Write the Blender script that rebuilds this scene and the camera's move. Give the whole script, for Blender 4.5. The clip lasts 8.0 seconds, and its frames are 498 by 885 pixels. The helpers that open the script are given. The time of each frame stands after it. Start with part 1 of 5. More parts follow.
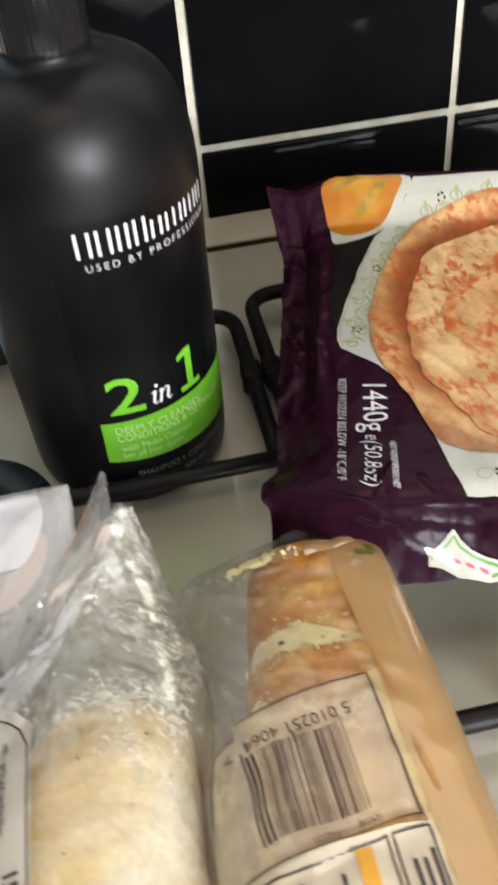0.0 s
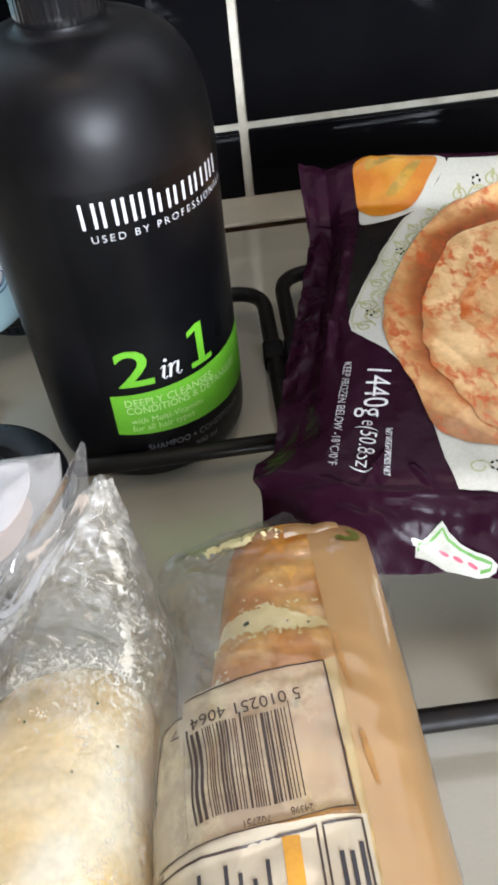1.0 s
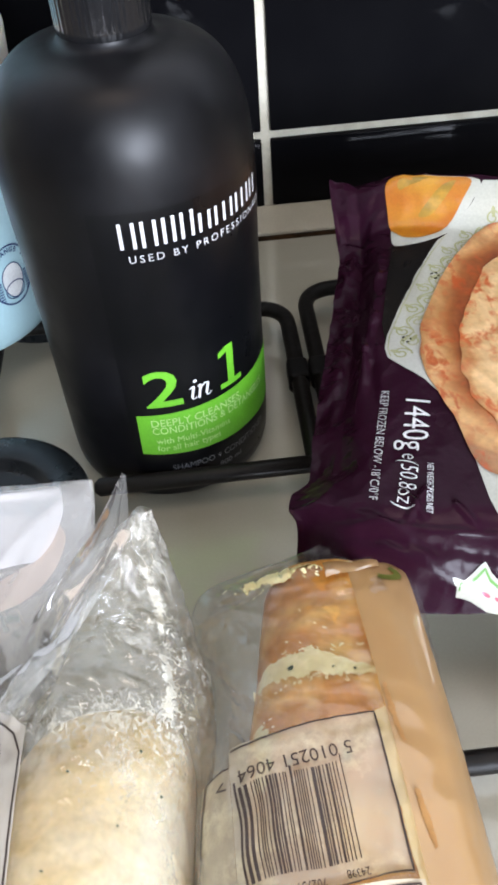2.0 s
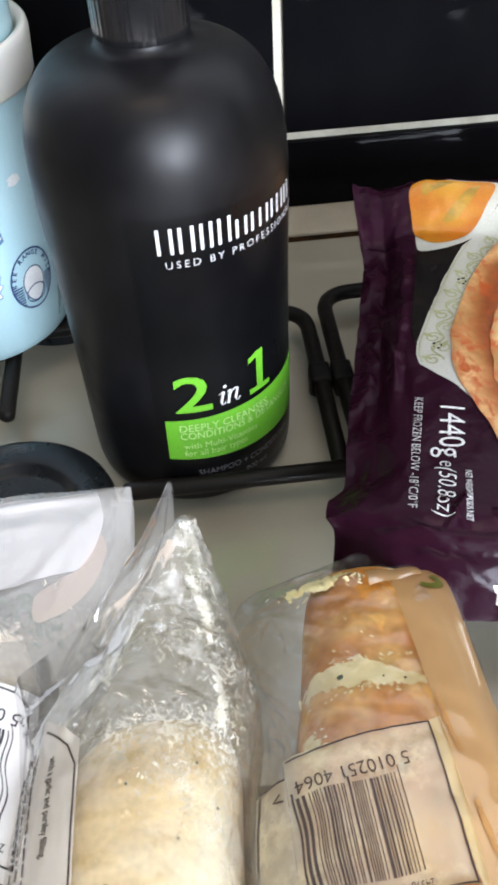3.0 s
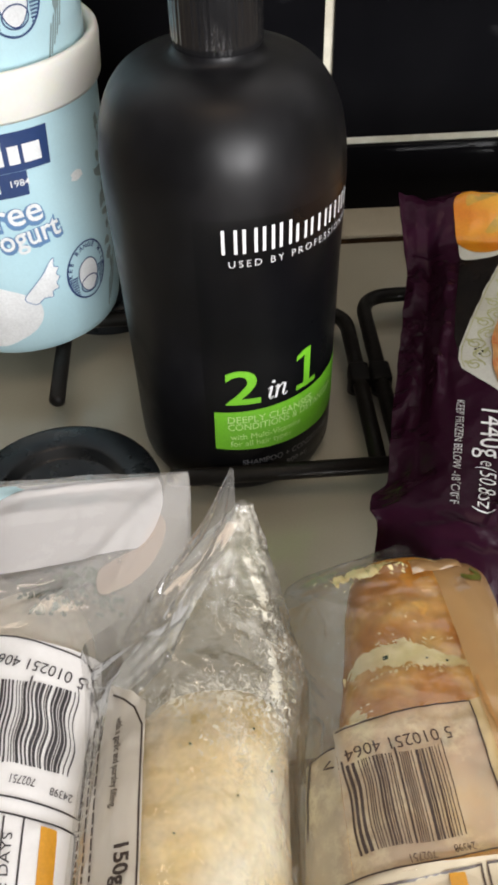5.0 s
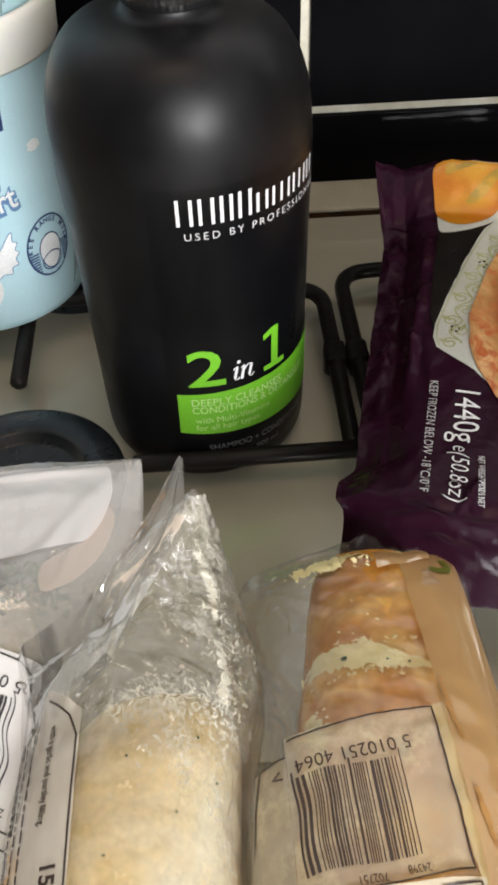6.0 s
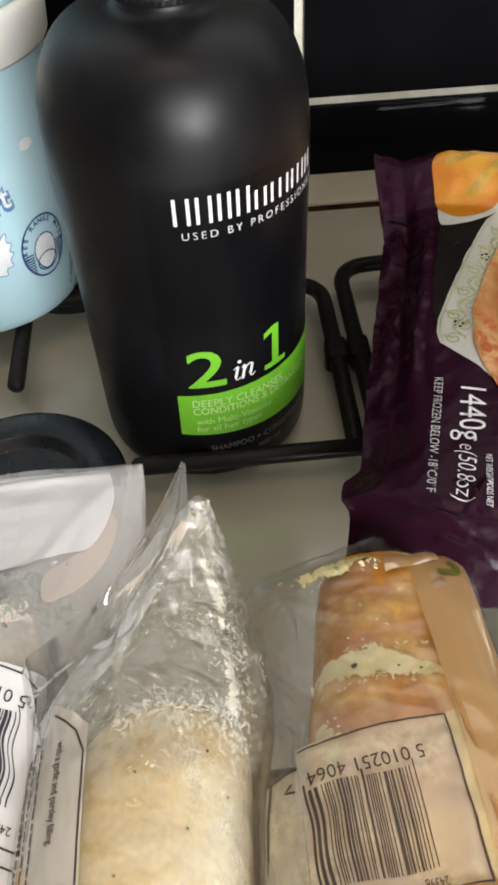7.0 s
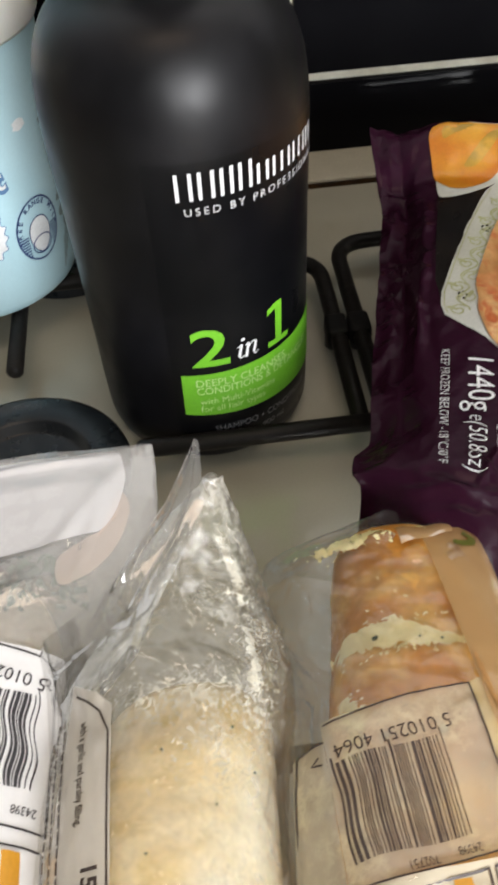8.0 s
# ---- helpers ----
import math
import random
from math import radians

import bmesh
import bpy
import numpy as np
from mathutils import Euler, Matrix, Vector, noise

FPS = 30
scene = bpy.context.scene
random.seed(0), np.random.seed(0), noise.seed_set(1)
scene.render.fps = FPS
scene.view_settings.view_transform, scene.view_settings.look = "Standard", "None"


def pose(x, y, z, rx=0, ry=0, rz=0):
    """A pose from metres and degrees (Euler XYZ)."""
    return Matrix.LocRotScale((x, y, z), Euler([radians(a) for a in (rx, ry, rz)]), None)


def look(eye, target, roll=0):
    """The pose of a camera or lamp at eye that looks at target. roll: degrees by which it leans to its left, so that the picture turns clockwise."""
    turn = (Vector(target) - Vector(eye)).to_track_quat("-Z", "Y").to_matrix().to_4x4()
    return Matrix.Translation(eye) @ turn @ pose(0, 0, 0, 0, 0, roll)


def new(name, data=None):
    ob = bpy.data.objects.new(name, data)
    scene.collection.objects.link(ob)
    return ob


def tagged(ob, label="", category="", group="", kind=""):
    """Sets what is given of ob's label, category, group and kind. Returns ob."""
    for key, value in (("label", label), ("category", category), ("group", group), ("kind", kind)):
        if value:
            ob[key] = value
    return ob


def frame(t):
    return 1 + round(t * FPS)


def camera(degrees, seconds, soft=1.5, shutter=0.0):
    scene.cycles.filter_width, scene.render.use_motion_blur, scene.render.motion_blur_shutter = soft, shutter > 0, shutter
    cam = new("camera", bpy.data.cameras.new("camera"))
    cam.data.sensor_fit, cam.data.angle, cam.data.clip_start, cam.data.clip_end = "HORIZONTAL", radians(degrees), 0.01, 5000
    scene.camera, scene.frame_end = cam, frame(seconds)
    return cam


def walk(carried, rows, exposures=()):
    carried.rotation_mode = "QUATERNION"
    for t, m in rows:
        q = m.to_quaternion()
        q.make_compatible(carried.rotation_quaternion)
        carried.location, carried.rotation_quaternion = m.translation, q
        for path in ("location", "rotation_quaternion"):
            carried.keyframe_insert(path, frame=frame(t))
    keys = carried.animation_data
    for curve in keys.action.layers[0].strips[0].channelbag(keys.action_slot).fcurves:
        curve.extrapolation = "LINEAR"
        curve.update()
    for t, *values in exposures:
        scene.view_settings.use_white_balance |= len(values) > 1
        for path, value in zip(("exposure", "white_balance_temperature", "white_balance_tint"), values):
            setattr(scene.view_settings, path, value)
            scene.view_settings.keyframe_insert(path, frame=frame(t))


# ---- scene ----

# ================= camera and its path =================
cam = camera(31.5, 8.0, soft=3.2, shutter=0.5)
PATH = [
    (0.0, 0.0134, -0.3136, 0.2787, 47.12, 4.18, -11.20),
    (0.5, 0.0396, -0.3149, 0.2682, 45.97, 5.17, -7.80),
    (1.0, 0.0400, -0.3160, 0.2743, 46.35, 5.22, -5.52),
    (1.5, 0.0264, -0.3079, 0.2771, 46.13, 4.12, -4.92),
    (1.7, 0.0260, -0.3045, 0.2778, 46.01, 3.68, -4.87),
    (2.8, 0.0120, -0.2979, 0.2818, 45.95, 3.06, -5.94),
    (3.0, 0.0079, -0.2972, 0.2818, 45.80, 2.67, -5.76),
    (3.5, -0.0022, -0.3003, 0.2864, 45.02, 2.03, -5.69),
    (4.0, -0.0123, -0.2958, 0.2855, 44.21, 1.34, -5.66),
    (4.2, -0.0140, -0.2955, 0.2843, 43.95, 0.93, -5.98),
    (5.3, -0.0021, -0.3116, 0.2941, 46.03, 1.41, -2.92),
    (5.5, 0.0027, -0.3095, 0.2874, 45.36, 1.56, -2.82),
    (6.0, 0.0070, -0.2955, 0.2807, 44.30, 1.48, -3.76),
    (6.5, 0.0068, -0.2915, 0.2770, 43.88, 1.68, -4.19),
    (7.0, 0.0061, -0.2895, 0.2796, 43.72, 2.22, -4.63),
    (7.5, 0.0062, -0.2919, 0.2796, 44.03, 2.64, -5.85),
    (8.0, -0.0010, -0.2896, 0.2762, 42.79, 2.72, -6.35),
]
EXPOSURES = [(0.0, -0.61, 8350, 25), (0.5, -0.58, 7750, 26), (1.0, -0.54, 7550, 26), (1.5, -0.45, 7300, 26), (3.0, -0.36, 7450, 25), (3.5, -0.48, 7650, 25), (4.2, -0.78, 8100, 27), (5.3, -0.85, 8750, 26), (8.0, -0.70, 8500, 25)]
walk(cam, [(t, pose(*row)) for t, *row in PATH], EXPOSURES)

# ================= world and lights =================
world = bpy.data.worlds.new("world")
scene.world = world
world.use_nodes = True
sky = world.node_tree.nodes.new("ShaderNodeTexSky")
sky.sky_type, sky.sun_disc = "NISHITA", False
sky.sun_elevation, sky.sun_rotation = radians(35), radians(160)
background = world.node_tree.nodes["Background"]
background.inputs["Strength"].default_value = 0.1
world.node_tree.links.new(sky.outputs[0], background.inputs["Color"])


def window_light(name, m, wide, high, watts, colour):
    data = bpy.data.lights.new(name, "AREA")
    data.shape, data.size, data.size_y, data.energy, data.color = "RECTANGLE", wide, high, watts, colour
    ob = new(name, data)
    ob.matrix_world = m
    return ob


# daylight through the window and behind the camera
window_light("window_daylight", look((0.74, -2.38, 0.66), (0.74, 0, 0.58)), 1.15, 0.95, 196, (0.63, 0.83, 1.0))
# weak warm fill added overhead for upward-facing surfaces; no fitting is seen
window_light("overhead_fill", look((0.0, -0.45, 1.44), (0.0, -0.45, 0)), 0.6, 0.45, 4.2, (1.0, 0.91, 0.79))


# ================= materials =================
def mixed(nt, kind, a, b, fac, blend="MIX"):
    n = nt.nodes.new("ShaderNodeMix")
    n.data_type, n.blend_type = kind, blend
    n.inputs[0].default_value = 1.0
    ins = [s for s in n.inputs if s.type == ("RGBA" if kind == "RGBA" else "VALUE")]
    ins = ins if kind == "RGBA" else ins[1:]
    for s, v in ((n.inputs[0], fac), (ins[0], a), (ins[1], b)):
        if isinstance(v, bpy.types.NodeSocket):
            nt.links.new(v, s)
        else:
            s.default_value = v
    return [s for s in n.outputs if s.type == ("RGBA" if kind == "RGBA" else "VALUE")][0]


def rgba(c):
    return (*c, 1.0)


def spread(nt, scale, low, high, detail=4.0, stretch=(1, 1, 1), seed=0.0, distort=0.0):
    """Noise in object space, sharpened between low and high."""
    at = nt.nodes.new("ShaderNodeTexCoord")
    shift = nt.nodes.new("ShaderNodeMapping")
    shift.inputs["Scale"].default_value = stretch
    shift.inputs["Location"].default_value = (seed, seed * 0.7, seed * 1.3)
    nt.links.new(at.outputs["Object"], shift.inputs["Vector"])
    n = nt.nodes.new("ShaderNodeTexNoise")
    n.inputs["Scale"].default_value, n.inputs["Detail"].default_value = scale, detail
    n.inputs["Distortion"].default_value = distort
    nt.links.new(shift.outputs[0], n.inputs["Vector"])
    ramp = nt.nodes.new("ShaderNodeMapRange")
    ramp.inputs["From Min"].default_value, ramp.inputs["From Max"].default_value = low, high
    nt.links.new(n.outputs["Fac"], ramp.inputs["Value"])
    return ramp.outputs[0]


def bumped(nt, height, strength, distance, under=None):
    b = nt.nodes.new("ShaderNodeBump")
    b.inputs["Strength"].default_value, b.inputs["Distance"].default_value = strength, distance
    nt.links.new(height, b.inputs["Height"])
    if under is not None:
        nt.links.new(under, b.inputs["Normal"])
    return b.outputs[0]


def material(name, base, rough=0.5, metal=0.0, second=None, scale=60.0, low=0.4, high=0.7, grain=0.06, fine=900.0,
             bump=0.15, deep=0.0004, coat=0.0, spec=0.5, stretch=(1, 1, 1), seed=0.0, distort=0.0, sub=0.0):
    """A solid surface: two tones spread by noise, a fine grain, uneven gloss and fine relief."""
    m = bpy.data.materials.new(name)
    m.use_nodes = True
    nt = m.node_tree
    p = nt.nodes["Principled BSDF"]
    second = second or tuple(c * 0.86 for c in base)
    tone = mixed(nt, "RGBA", rgba(base), rgba(second), spread(nt, scale, low, high, 4, stretch, seed, distort))
    speck = spread(nt, fine, 0.3, 0.7, 2, stretch, seed + 3)
    lo, hi = 1 - grain, 1 + grain
    grained = mixed(nt, "RGBA", rgba((lo,) * 3), rgba((hi,) * 3), speck)
    nt.links.new(mixed(nt, "RGBA", tone, grained, 1.0, "MULTIPLY"), p.inputs["Base Color"])
    worn = spread(nt, scale * 2.3, 0.3, 0.75, 3, stretch, seed + 5)
    nt.links.new(mixed(nt, "FLOAT", rough * 0.85, min(1.0, rough * 1.2), worn), p.inputs["Roughness"])
    p.inputs["Metallic"].default_value = metal
    p.inputs["Coat Weight"].default_value = coat
    p.inputs["Coat Roughness"].default_value = 0.08
    p.inputs["Specular IOR Level"].default_value = spec
    if sub:
        p.inputs["Subsurface Weight"].default_value = sub
        p.inputs["Subsurface Radius"].default_value = (0.004, 0.002, 0.001)
    if bump:
        n1 = bumped(nt, spread(nt, fine * 0.6, 0.2, 0.8, 3, stretch, seed + 7), bump, deep * 0.4)
        nt.links.new(bumped(nt, spread(nt, scale * 1.5, 0.2, 0.8, 3, stretch, seed + 9), bump, deep, n1), p.inputs["Normal"])
    return m


def film(name, tint=(0.97, 0.97, 0.96), haze=0.05, hazed=(0.85, 0.85, 0.82), smear=None, smear_low=0.55, smear_high=0.62,
         smear_scale=120.0, smear_from=None, facets=1.4, crease=0.8, crease_scale=55.0, rough=0.08, seed=0.0, gloss=1.0, most=0.30, seams=110.0, lines=0.0):
    """Clear crinkled food film: see-through, with gloss, a milky haze and, where given, smears of butter on its inside."""
    m = bpy.data.materials.new(name)
    m.use_nodes = True
    nt = m.node_tree
    nt.nodes.remove(nt.nodes["Principled BSDF"])
    out = nt.nodes["Material Output"]
    c1 = spread(nt, crease_scale, 0.25, 0.75, 5, (1, 1, 1), seed, 1.5)
    c2 = spread(nt, crease_scale * 4, 0.3, 0.7, 3, (1.0, 0.5, 1), seed + 4, 2.0)
    at = nt.nodes.new("ShaderNodeTexCoord")
    facet = nt.nodes.new("ShaderNodeTexVoronoi")
    facet.inputs["Scale"].default_value, facet.inputs["Randomness"].default_value = crease_scale * facets, 1.0
    nt.links.new(at.outputs["Object"], facet.inputs["Vector"])
    away = nt.nodes.new("ShaderNodeMath")
    away.operation = "SUBTRACT"
    away.inputs[1].default_value = 0.5
    nt.links.new(spread(nt, seams, 0.0, 1.0, 1.5, (1.0, 0.45, 1.0), seed + 21, 0.6), away.inputs[0])
    size = nt.nodes.new("ShaderNodeMath")
    size.operation = "ABSOLUTE"
    nt.links.new(away.outputs[0], size.inputs[0])
    ridge = nt.nodes.new("ShaderNodeMapRange")
    ridge.inputs["From Min"].default_value, ridge.inputs["From Max"].default_value = 0.0, 0.03
    ridge.inputs["To Min"].default_value, ridge.inputs["To Max"].default_value = 1.0, 0.0
    nt.links.new(size.outputs[0], ridge.inputs["Value"])
    broken = nt.nodes.new("ShaderNodeMath")
    broken.operation = "MULTIPLY"
    nt.links.new(ridge.outputs[0], broken.inputs[0])
    nt.links.new(spread(nt, 60, 0.48, 0.62, 2, (1, 1, 1), seed + 31), broken.inputs[1])
    under = bumped(nt, broken.outputs[0], lines, 0.0006)
    normal = bumped(nt, facet.outputs["Distance"], crease * 0.5, 0.004, bumped(nt, c2, crease * 0.5, 0.0004, bumped(nt, c1, crease * 0.7, 0.002, under)))
    clear = nt.nodes.new("ShaderNodeBsdfTransparent")
    clear.inputs[0].default_value = rgba(tint)
    milk = nt.nodes.new("ShaderNodeBsdfDiffuse")
    milk.inputs[0].default_value = rgba(hazed)
    nt.links.new(normal, milk.inputs["Normal"])
    shine = nt.nodes.new("ShaderNodeBsdfGlossy")
    shine.inputs["Roughness"].default_value = rough
    nt.links.new(normal, shine.inputs["Normal"])
    mix1 = nt.nodes.new("ShaderNodeMixShader")
    mix1.inputs[0].default_value = haze
    nt.links.new(clear.outputs[0], mix1.inputs[1])
    nt.links.new(milk.outputs[0], mix1.inputs[2])
    last = mix1.outputs[0]
    if smear:
        butter = nt.nodes.new("ShaderNodeBsdfDiffuse")
        butter.inputs[0].default_value = rgba(smear)
        web = nt.nodes.new("ShaderNodeTexNoise")
        web.inputs["Scale"].default_value, web.inputs["Detail"].default_value, web.inputs["Roughness"].default_value = smear_scale, 9.0, 0.72
        nt.links.new(at.outputs["Object"], web.inputs["Vector"])
        fold = nt.nodes.new("ShaderNodeMath")
        fold.operation = "PINGPONG"
        fold.inputs[1].default_value = 0.5
        twice = nt.nodes.new("ShaderNodeMath")
        twice.operation = "MULTIPLY"
        twice.inputs[1].default_value = 3.0
        nt.links.new(web.outputs["Fac"], twice.inputs[0])
        nt.links.new(twice.outputs[0], fold.inputs[0])
        thin = nt.nodes.new("ShaderNodeMapRange")
        thin.inputs["From Min"].default_value, thin.inputs["From Max"].default_value = smear_low, smear_high
        nt.links.new(fold.outputs[0], thin.inputs["Value"])
        clumps = nt.nodes.new("ShaderNodeMath")
        clumps.operation = "MULTIPLY"
        nt.links.new(thin.outputs[0], clumps.inputs[0])
        nt.links.new(spread(nt, 75, 0.42, 0.62, 5, (1, 1, 1), seed + 17), clumps.inputs[1])
        veins = clumps.outputs[0]
        if smear_from:
            place = nt.nodes.new("ShaderNodeSeparateXYZ")
            nt.links.new(at.outputs["Object"], place.inputs[0])
            grow = nt.nodes.new("ShaderNodeMapRange")
            grow.inputs["From Min"].default_value, grow.inputs["From Max"].default_value = smear_from
            nt.links.new(place.outputs["X"], grow.inputs["Value"])
            both = nt.nodes.new("ShaderNodeMath")
            both.operation = "MULTIPLY"
            nt.links.new(veins, both.inputs[0])
            nt.links.new(grow.outputs[0], both.inputs[1])
            veins = both.outputs[0]
        mix2 = nt.nodes.new("ShaderNodeMixShader")
        nt.links.new(veins, mix2.inputs[0])
        nt.links.new(last, mix2.inputs[1])
        nt.links.new(butter.outputs[0], mix2.inputs[2])
        last = mix2.outputs[0]
    fr = nt.nodes.new("ShaderNodeFresnel")
    fr.inputs["IOR"].default_value = 1.65
    nt.links.new(normal, fr.inputs["Normal"])
    times = nt.nodes.new("ShaderNodeMath")
    times.operation, times.use_clamp = "MULTIPLY", True
    times.inputs[1].default_value = gloss
    nt.links.new(fr.outputs[0], times.inputs[0])
    least = nt.nodes.new("ShaderNodeMath")
    least.operation = "MINIMUM"
    least.inputs[1].default_value = most
    nt.links.new(times.outputs[0], least.inputs[0])
    mix3 = nt.nodes.new("ShaderNodeMixShader")
    nt.links.new(least.outputs[0], mix3.inputs[0])
    nt.links.new(last, mix3.inputs[1])
    nt.links.new(shine.outputs[0], mix3.inputs[2])
    nt.links.new(mix3.outputs[0], out.inputs["Surface"])
    return m


ENAMEL = material("white_enamel", (0.44, 0.415, 0.332), 0.15, second=(0.395, 0.37, 0.288), scale=9, grain=0.02, bump=0.03, deep=0.0003, coat=0.75)
CREAM_STRIP = material("cream_strip", (0.62, 0.57, 0.45), 0.35, second=(0.52, 0.47, 0.36), scale=25, bump=0.1)
BROWN_GAP = material("dark_brown_joint", (0.014, 0.007, 0.003), 0.75, spec=0.1, second=(0.06, 0.026, 0.008), scale=50, bump=0.3)
WIRE = material("black_enamel_wire", (0.012, 0.011, 0.010), 0.42, second=(0.018, 0.015, 0.013), scale=120, low=0.55, high=0.75, bump=0.25, deep=0.0005, spec=0.16)
RUBBER = material("black_rubber", (0.009, 0.009, 0.009), 0.6, bump=0.2, spec=0.15)
BURNER = material("burner_enamel", (0.006, 0.008, 0.010), 0.3, second=(0.012, 0.015, 0.017), scale=80, bump=0.2, spec=0.35)
TILE = material("black_glazed_tile", (0.004, 0.004, 0.005), 0.05, second=(0.006, 0.006, 0.007), scale=14, grain=0.05, bump=0.04, deep=0.0006, spec=0.05)
GROUT = material("cream_grout", (0.72, 0.68, 0.56), 0.7, second=(0.52, 0.47, 0.36), scale=40, grain=0.05, fine=500, bump=0.2)
WALL = material("painted_wall", (0.13, 0.12, 0.105), 0.8, scale=5, bump=0.1)
CEILING = material("white_ceiling", (0.46, 0.45, 0.43), 0.85, scale=4, bump=0.1)
PAINT = material("white_wall_paint", (0.78, 0.78, 0.77), 0.7, second=(0.74, 0.74, 0.73), scale=6, grain=0.02, bump=0.06)
FLOOR = material("floor_vinyl", (0.24, 0.2, 0.16), 0.4, second=(0.17, 0.14, 0.11), scale=8)
WOOD = material("worktop_laminate", (0.3, 0.22, 0.15), 0.4, second=(0.2, 0.14, 0.09), scale=30, stretch=(1, 6, 1))
FRAME = material("window_frame_paint", (0.45, 0.44, 0.42), 0.4)

# ================= helpers for building =================
MM = 0.001


def thing(name, label, category, group="", at=(0, 0, 0)):
    ob = new(name)
    ob.location = at
    ob.empty_display_size = 0.02
    return tagged(ob, label, category, group)


def part(name, bm, mat, parent=None, label="", smooth=True):
    me = bpy.data.meshes.new(name)
    bm.normal_update()
    bm.to_mesh(me)
    bm.free()
    me.materials.append(mat)
    if smooth:
        for f in me.polygons:
            f.use_smooth = True
    ob = new(name, me)
    if parent is not None:
        ob.parent = parent
        if parent.parent is None:
            ob.matrix_parent_inverse = Matrix.Translation(-parent.location)
    if label:
        ob["label"] = label
    return ob


def box(x0, y0, z0, x1, y1, z1, bevel=0.0, segments=2):
    bm = bmesh.new()
    bmesh.ops.create_cube(bm, size=1)
    for v in bm.verts:
        v.co = Vector(((x0 + x1) / 2 + v.co.x * (x1 - x0), (y0 + y1) / 2 + v.co.y * (y1 - y0), (z0 + z1) / 2 + v.co.z * (z1 - z0)))
    if bevel:
        bmesh.ops.bevel(bm, geom=bm.edges[:], offset=bevel, segments=segments, affect="EDGES", profile=0.5)
    return bm


def lathe(profile, centre=(0, 0), steps=96, wobble=None):
    """A turned body from (radius, height) pairs; radius 0 closes it."""
    bm = bmesh.new()
    rings = []
    for r, z in profile:
        if r <= 1e-6:
            rings.append([bm.verts.new((centre[0], centre[1], z))])
            continue
        ring = []
        for k in range(steps):
            a = 2 * math.pi * k / steps
            rr = r + (wobble(a, z) if wobble else 0)
            ring.append(bm.verts.new((centre[0] + rr * math.sin(a), centre[1] - rr * math.cos(a), z)))
        rings.append(ring)
    for a, b in zip(rings, rings[1:]):
        for k in range(steps):
            l = (k + 1) % steps
            if len(a) == 1 and len(b) > 1:
                bm.faces.new((a[0], b[l], b[k]))
            elif len(b) == 1 and len(a) > 1:
                bm.faces.new((a[k], a[l], b[0]))
            elif len(a) > 1:
                bm.faces.new((a[k], a[l], b[l], b[k]))
    bmesh.ops.recalc_face_normals(bm, faces=bm.faces[:])
    return bm


def rounded(points, radius, steps=6):
    """A polyline with its corners rounded."""
    pts = [Vector(p) for p in points]
    out = [pts[0]]
    for a, b, c in zip(pts, pts[1:], pts[2:]):
        r = min(radius, (a - b).length * 0.48, (c - b).length * 0.48)
        p, q = b + (a - b).normalized() * r, b + (c - b).normalized() * r
        for k in range(steps + 1):
            t = k / steps
            out.append(p * (1 - t) ** 2 + b * 2 * t * (1 - t) + q * t * t)
    out.append(pts[-1])
    return out


def rod(points, radius, sides=12, bm=None):
    """A round bar along a polyline, with rounded ends."""
    bm = bm or bmesh.new()
    pts = [Vector(p) for p in points]
    d0, d1 = (pts[1] - pts[0]).normalized(), (pts[-1] - pts[-2]).normalized()
    spine = [(pts[0] - d0 * radius * 0.5, 0.55)] + [(p, 1.0) for p in pts] + [(pts[-1] + d1 * radius * 0.5, 0.55)]
    rings = []
    for n, (p, s) in enumerate(spine):
        a, b = spine[max(n - 1, 0)][0], spine[min(n + 1, len(spine) - 1)][0]
        t = (b - a).normalized()
        side = t.cross(Vector((0, 0, 1)))
        side = side.normalized() if side.length > 0.05 else Vector((1, 0, 0))
        up = side.cross(t)
        rings.append([bm.verts.new(p + (side * math.cos(2 * math.pi * k / sides) + up * math.sin(2 * math.pi * k / sides)) * radius * s) for k in range(sides)])
    for a, b in zip(rings, rings[1:]):
        for k in range(sides):
            bm.faces.new((a[k], a[(k + 1) % sides], b[(k + 1) % sides], b[k]))
    bm.faces.new(rings[0][::-1]), bm.faces.new(rings[-1])
    bmesh.ops.recalc_face_normals(bm, faces=bm.faces[:])
    return bm


def sheet(f, nu, nv, bm=None):
    """A grid of f(u, v), u and v from 0 to 1."""
    bm = bm or bmesh.new()
    rows = [[bm.verts.new(f(i / nu, j / nv)) for i in range(nu + 1)] for j in range(nv + 1)]
    for j in range(nv):
        for i in range(nu):
            bm.faces.new((rows[j][i], rows[j][i + 1], rows[j + 1][i + 1], rows[j + 1][i]))
    return bm


def blob(outline, lay, rings=8, between=6, bm=None, centre=None):
    """A flat shape inside an outline of (x, y), filled in rings from its middle and laid on a surface by lay(x, y)."""
    bm = bm or bmesh.new()
    pts = []
    for a, b in zip(outline, outline[1:] + outline[:1]):
        pts += [(a[0] + (b[0] - a[0]) * k / between, a[1] + (b[1] - a[1]) * k / between) for k in range(between)]
    cx, cy = centre or (sum(p[0] for p in pts) / len(pts), sum(p[1] for p in pts) / len(pts))
    mid = bm.verts.new(lay(cx, cy))
    before = None
    for r in range(1, rings + 1):
        ring = [bm.verts.new(lay(cx + (x - cx) * r / rings, cy + (y - cy) * r / rings)) for x, y in pts]
        for k in range(len(ring)):
            l = (k + 1) % len(ring)
            bm.faces.new((mid, ring[k], ring[l]) if before is None else (before[k], ring[k], ring[l], before[l]))
        before = ring
    return bm


